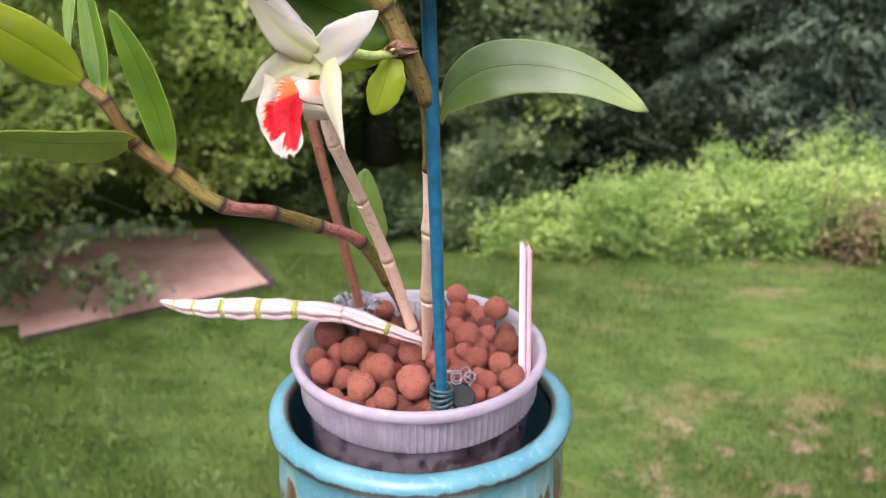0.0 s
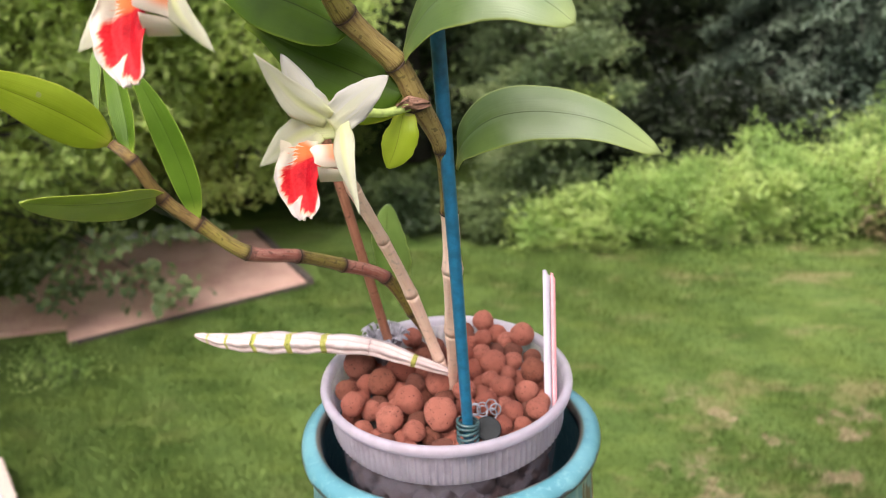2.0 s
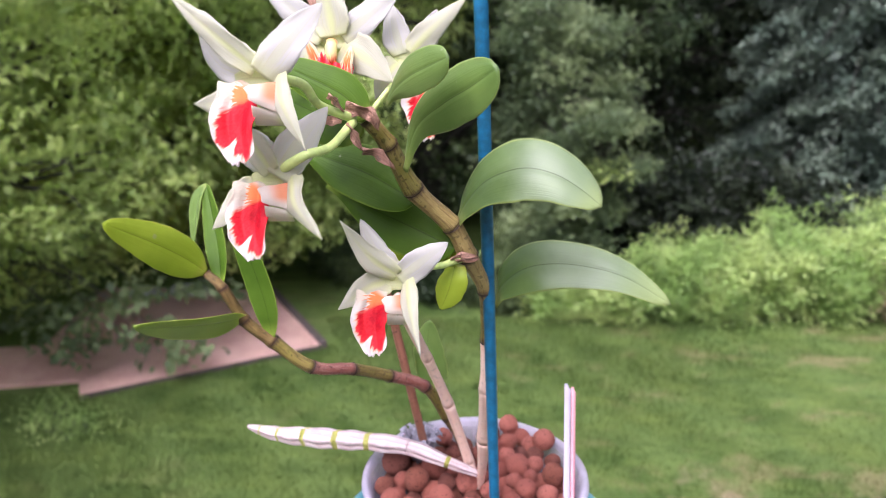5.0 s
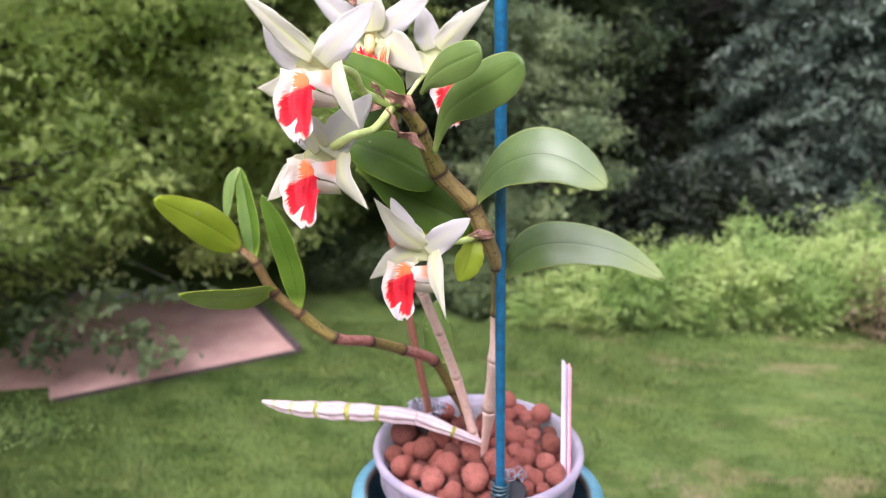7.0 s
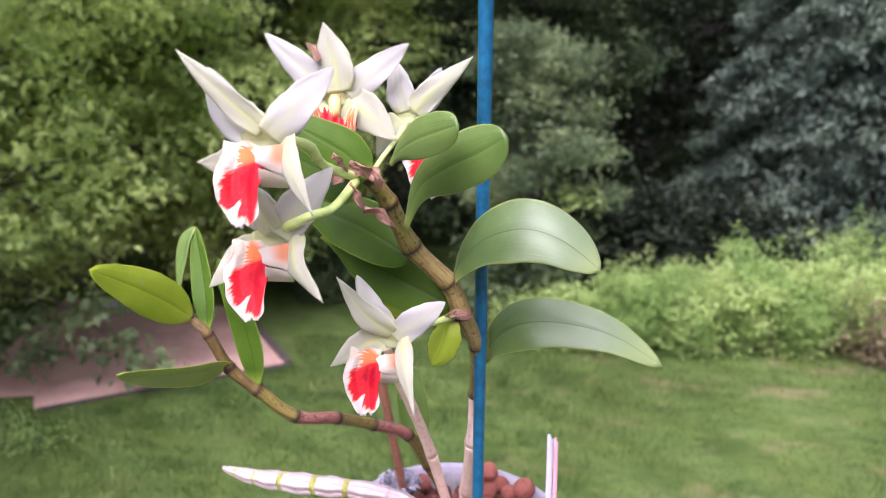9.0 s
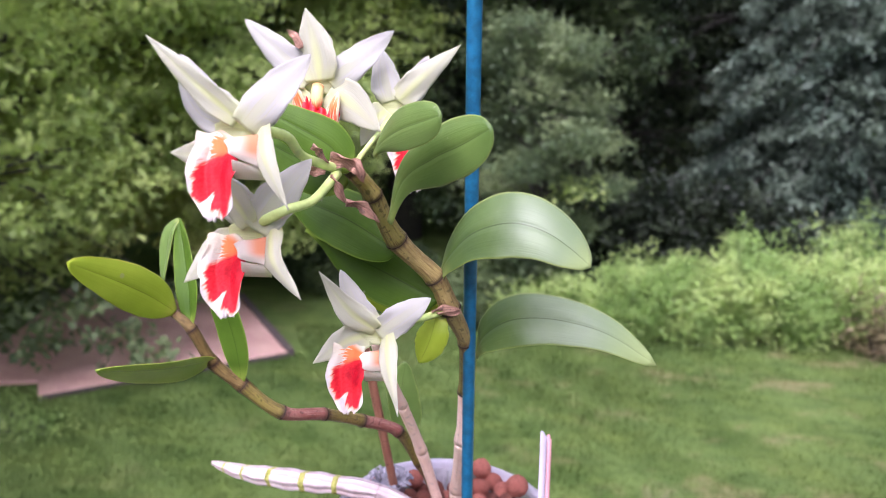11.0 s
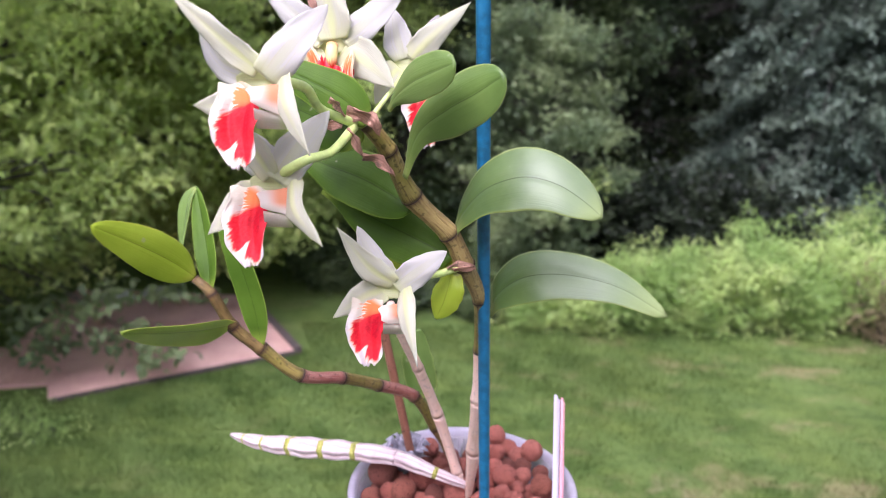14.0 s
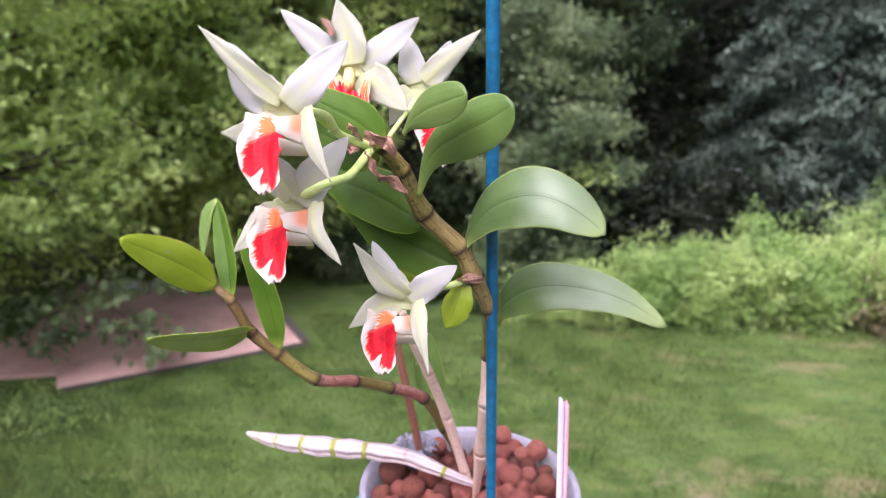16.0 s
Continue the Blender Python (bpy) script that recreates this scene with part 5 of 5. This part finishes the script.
def flower(place, petals, lip, seed=0, label="white orchid flower with a red-blotched lip", stalk=None, stalk_size=1.0, lobe=None, hood=None, column=False):
    """petals: name, base, middle and tip (right, up, towards, mm), width in mm, side (right, up, towards), fold."""
    c = np.asarray(place, float)
    mm = 0.001
    at = lambda v: c + lean(*v) * mm
    pts = [at(v) for v in ((0.8, 1.5, -5.2), (0.8, 1.4, -4.2), (0.7, 1.1, -3.4), (0.6, 0.8, -2.9))]
    body = part("flower", tube("flower", pts, [0.0016, 0.0024, 0.0020, 0.0010], M["column"], 16, 14), orchid, label)
    for n, (name, base, mid, tip, width, side, fold) in enumerate(petals):
        g = blade_grid([at(base), at(mid), at(tip)], width * mm, lean(*side), name, 0.10, fold, 0.22, 0.25 * (-1) ** n, seed * 10 + n, 24, 13)
        part(name, sheet(name, g, 0.0005, M[name]), body)
    shift, hollow = lip
    part("lip", lip_sheet(c, shift, hollow, seed), body, "frilled white lip with a scarlet blotch")
    if hood:
        g = blade_grid([at(v) for v in hood], (6.4 if lobe else 5.0) * mm, lean(0.05, 0.95, 0.3), "round", 0.2, 0.0, 0.1, 0.0, seed, 14, 9)
        part("hood", sheet("hood", g, 0.0006, M["hood"]), body, "cream green base of the flower")
    if column:
        q = [at(v) for v in ((0, 1.4, 1.0), (0, -1.0, 2.0), (0.1, -4.0, 2.2), (0.2, -6.5, 1.4))]
        part("column", tube("column", q, [0.0019, 0.0020, 0.0018, 0.0008], M["throat"], 16, 18), body, "cream column streaked with orange")
    if column:
        for side, low, mid, tip in (("left", (-4.6, -9.0, 1.6), (-5.8, -4.0, 2.6), (-8.2, 1.6, 3.0)), ("right", (4.2, -12.0, 1.6), (5.0, -6.5, 2.8), (6.8, -0.6, 3.2))):
            g = blade_grid([at(low), at(mid), at(tip)], 4.6 * mm, lean(0.95, 0.15, 0.3), "round", 0.3, 0.0, 0.2, 0.0, seed, 16, 11)
            part("side_lobe", sheet("side_lobe", g, 0.0005, M["flame"]), body, "orange streaked side lobe")
        rows = []
        for v in np.linspace(0, 1, 10):
            row = []
            for j in range(61):
                u = j / 60
                saw = abs((u * 6.5) % 1 - 0.5) * 2
                top = -4.0 - 2.4 * u + 2.4 * saw**1.5 * (0.5 + 0.5 * math.sin(5 * u + 0.6)) + (2.6 * max(0, 1 - abs(u - 0.46) / 0.07))
                row.append(at((-4.6 + 9.0 * u, -12.5 + (top + 12.5) * v, 3.2 + 0.6 * math.sin(20 * u) * v - 1.0 * v)))
            rows.append(row)
        part("crest", sheet("crest", rows, 0.0006, M["crest"]), body, "jagged red crest in the throat")
    if lobe:
        dx, dy = lobe
        rows, under = [], []
        for s in np.linspace(0, 1, 22):
            low, high = np.array((8.4 - 6.8 * s, -9.4 + 1.2 * s, 1.0 + 4.4 * s)), np.array((7.8 - 8.4 * s, -1.4 - 1.0 * s, 0.0 + 5.4 * s))
            keep = math.sqrt(1 - 0.72 * (max(0, s - 0.55) / 0.45) ** 2)
            row = []
            for u in np.linspace(0, 1, 17):
                q = low + (high - low) * (0.5 + (u - 0.5) * keep)
                q += np.array((0.5 * s * s * math.sin(math.pi * u), 0.3 * math.sin(5 * s + seed) * (2 * u - 1), 1.3 * math.sin(math.pi * s) * math.sin(math.pi * u) + 1.3 * s**3))
                row.append(at((q[0] + dx, q[1] + dy, q[2])))
            rows.append(row)
            foot = np.array((8.6 - 7.6 * s, -12.6, -2.0 + 1.4 * s))
            under.append([at(low + np.array((dx, dy, -0.3)) + (foot - low) * v + np.array((0, 0, 0.9 * math.sin(math.pi * v)))) for v in np.linspace(0, 1, 9)])
        part("side_lobe", sheet("side_lobe", rows, 0.0005, M["lobe"]), body, "peach coloured side lobe")
        part("lip_tube", sheet("lip_tube", under, 0.0005, M["tube_white"]), body, "pale cream outside of the throat")
    if stalk is not None:
        part("stalk", tube("stalk", [at((0.5, 1.0, -4.0))] + stalk, [r * stalk_size for r in (0.0017, 0.0014, 0.0013, 0.0015)], M["stalk"], 12, 24), body, "fleshy green flower stalk")
    return body


flower((-0.0570, -0.1405, 0.2165), [
    ("petal", (-0.5, 3.0, -2.0), (-9.5, 7.5, -3.0), (-15.5, 19.5, -3.5), 12.0, (0.75, 0.62, 0.1), -0.15),
    ("sepal", (1.8, 2.4, 0.8), (-9.0, 11.0, 3.0), (-21.8, 22.4, 4.0), 7.4, (0.70, 0.66, 0.3), 0.22),
    ("petal", (3.2, 0.6, 0.8), (11.0, 9.2, 3.0), (19.8, 19.4, 2.0), 10.4, (-0.72, 0.68, 0.1), 0.10),
    ("sepal", (7.6, 1.6, 0.0), (9.6, -7.6, 4.2), (16.4, -20.2, 5.0), 6.4, (0.84, 0.25, 0.45), 0.25),
    ("sepal", (-2.5, -1.5, -3.0), (-9.5, -6.0, -4.0), (-17.4, -6.2, -4.0), 8.0, (0.25, 0.95, 0.1), 0.12),
], ((0.6, 0.0, 0.0), 3.0), 1, lobe=(0.0, 0.0), hood=[(-5.0, -0.4, -2.6), (1.6, -0.2, -1.4), (8.4, -0.6, -2.0)], stalk=[np.array((-0.0454, -0.1330, 0.2142)), np.array((-0.0429, -0.1220, 0.2068)), np.array((-0.0350, -0.1100, 0.2010))])
flower((-0.0575, -0.1315, 0.1868), [
    ("sepal", (1.6, 1.8, 0.4), (-4.2, 10.0, 1.0), (-12.5, 18.5, 0.0), 8.6, (0.75, 0.6, 0.3), 0.2),
    ("petal", (-0.5, 3.2, -1.5), (-3.0, 8.0, -2.0), (-6.0, 15.0, -3.0), 11.0, (0.95, 0.3, 0.1), -0.1),
    ("petal", (3.0, 0.4, 0.6), (9.2, 9.8, 1.0), (17.5, 21.0, -1.5), 11.4, (-0.75, 0.66, 0.1), 0.12),
    ("sepal", (7.2, 1.4, 0.0), (9.2, -8.0, 4.4), (17.6, -17.8, 6.0), 8.0, (0.80, 0.40, 0.45), 0.25),
    ("sepal", (-3.0, -1.5, -3.0), (-9.0, -6.5, -4.0), (-17.6, -15.2, -3.0), 10.0, (-0.55, 0.83, 0.1), 0.12),
], ((-0.4, -0.4, 0.0), 3.0), 2, lobe=(-1.0, 0.0), hood=[(-5.0, -0.4, -2.6), (1.6, -0.2, -1.4), (8.2, -0.8, -2.0)], stalk=[np.array((-0.0456, -0.1340, 0.1939)), np.array((-0.0395, -0.1255, 0.1950)), np.array((-0.0350, -0.1110, 0.2000))])
flower((-0.0248, -0.0995, 0.1436), [
    ("petal", (-0.8, 2.8, -1.5), (-7.0, 9.0, -2.0), (-12.8, 21.0, -2.5), 9.5, (0.75, 0.62, 0.1), -0.15),
    ("sepal", (0.6, 1.8, 0.6), (-8.2, 8.0, 3.0), (-18.6, 20.4, 4.5), 9.2, (0.66, 0.70, 0.3), 0.22),
    ("petal", (1.2, 0.3, 0.8), (8.8, 6.4, 2.0), (18.2, 13.2, 3.0), 10.2, (-0.60, 0.80, 0.1), 0.12),
    ("sepal", (4.0, 0.8, 0.2), (5.4, -9.2, 6.0), (9.6, -24.6, 10.0), 6.6, (0.88, 0.12, 0.45), 0.28),
    ("sepal", (-2.5, -0.4, -2.2), (-10.0, -3.0, -1.5), (-20.4, -10.6, -1.0), 10.5, (-0.35, 0.92, 0.1), 0.12),
], ((-3.8, -2.4, 0.0), 3.0), 3, lobe=(-4.0, -3.0), hood=[(-7.0, -0.6, -2.6), (-0.8, -0.4, -1.4), (5.0, -1.0, -2.0)], stalk=[np.array((-0.0161, -0.0885, 0.1445)), np.array((-0.0100, -0.0800, 0.1425)), np.array((-0.0030, -0.0720, 0.1425))])
flower((-0.0447, -0.0885, 0.2215), [
    ("petal", (-2.6, 3.0, 0.0), (-11.5, 10.5, 0.5), (-24.4, 22.0, 0.0), 10.2, (0.66, 0.74, 0.1), 0.15),
    ("petal", (3.2, 3.0, 0.0), (11.5, 9.5, 1.0), (23.2, 20.0, 0.0), 10.2, (-0.60, 0.78, 0.1), 0.15),
    ("sepal", (0.6, 3.2, 0.8), (-1.0, 13.0, 2.0), (-4.6, 25.2, 3.0), 12.8, (0.98, 0.1, 0.1), 0.22),
    ("sepal", (3.4, 0.6, -0.6), (11.0, -4.0, 1.2), (20.5, -12.2, 2.0), 13.0, (0.42, 0.90, 0.1), 0.12),
    ("sepal", (-3.4, 0.0, -0.6), (-9.0, -5.0, 1.0), (-16.5, -14.0, 2.0), 11.5, (-0.5, 0.86, 0.1), 0.12),
], ((5.6, 1.0, -1.6), 4.5), 4, hood=[(-4.4, 1.6, -1.6), (0.4, 1.8, -0.8), (5.0, 1.6, -1.6)], column=True, stalk=[np.array((-0.0430, -0.0880, 0.2130)), np.array((-0.0370, -0.0980, 0.2050)), np.array((-0.0330, -0.1060, 0.2000))])
flower((-0.0215, -0.0825, 0.2165), [
    ("petal", (1.4, 1.6, -1.6), (7.0, 9.0, -4.0), (10.5, 18.8, -7.0), 9.0, (-0.7, 0.6, 0.3), -0.12),
    ("petal", (-0.8, 2.0, 0.0), (-3.0, 9.5, 0.5), (-5.0, 19.4, -1.0), 9.8, (0.97, 0.2, 0.1), 0.12),
    ("sepal", (1.8, 2.0, 0.6), (8.5, 9.0, 2.0), (21.2, 21.2, 0.0), 9.0, (-0.66, 0.74, 0.2), 0.25),
    ("sepal", (2.4, -0.6, -0.4), (7.6, -4.0, 1.0), (14.0, -12.5, 0.0), 9.0, (0.5, 0.85, 0.1), 0.15),
    ("sepal", (-2.4, -0.6, -0.6), (-6.0, -5.0, 0.0), (-10.0, -13.0, 0.0), 9.5, (-0.5, 0.86, 0.1), 0.15),
], ((11.0, -3.6, -1.0), 4.0), 5, hood=[(-3.8, 0.4, -1.6), (0.4, 0.6, -0.8), (4.2, 0.4, -1.4)], stalk_size=0.6, stalk=[np.array((-0.0240, -0.0860, 0.2110)), np.array((-0.0285, -0.0960, 0.2050)), np.array((-0.0320, -0.1045, 0.2000))])


def bract(path, width, side, seed):
    g = blade_grid(path, width, side, "petal", 0.6, 0.5, 0.9, 2.0, seed, 16, 9)
    part("bract", sheet("bract", g, 0.0005, M["bract"]), orchid, "dry papery brown bract")


bract([(-0.0409, -0.1180, 0.2093), (-0.0389, -0.1185, 0.2075), (-0.0369, -0.1150, 0.2038)], 0.0026, lean(0.5, 0.8, 0.2), 1)
bract([(-0.0370, -0.1120, 0.2050), (-0.0316, -0.1125, 0.2035), (-0.0279, -0.1110, 0.1998)], 0.0042, lean(0.5, 0.8, 0.3), 2)
bract([(-0.0361, -0.1140, 0.1998), (-0.0341, -0.1160, 0.1965), (-0.0321, -0.1140, 0.1917)], 0.0032, lean(0.9, 0.4, 0.3), 3)
bract([(-0.0331, -0.1070, 0.1906), (-0.0274, -0.1080, 0.1888), (-0.0232, -0.1040, 0.1836)], 0.0042, lean(0.5, 0.8, 0.2), 4)
bract([(-0.0310, -0.1115, 0.2040), (-0.0285, -0.1130, 0.2020), (-0.0272, -0.1110, 0.1975)], 0.0034, lean(0.8, 0.5, 0.3), 5)
bract([(-0.0500, -0.0890, 0.2345), (-0.0520, -0.0880, 0.2380), (-0.0545, -0.0875, 0.2400)], 0.0024, lean(0.8, 0.4, 0.2), 6)
bract([(-0.0068, -0.0765, 0.1438), (-0.0023, -0.0775, 0.1455), (0.0031, -0.0745, 0.1441)], 0.0026, lean(0.0, 0.95, 0.3), 7)
bract([(-0.0050, -0.0760, 0.1430), (-0.0010, -0.0772, 0.1435), (0.0036, -0.0740, 0.1430)], 0.0024, lean(0.2, 0.9, 0.3), 8)
bract([(-0.0384, -0.1120, 0.2003), (-0.0433, -0.1120, 0.2004), (-0.0483, -0.1080, 0.1988)], 0.0030, lean(0.1, 0.9, 0.4), 9)
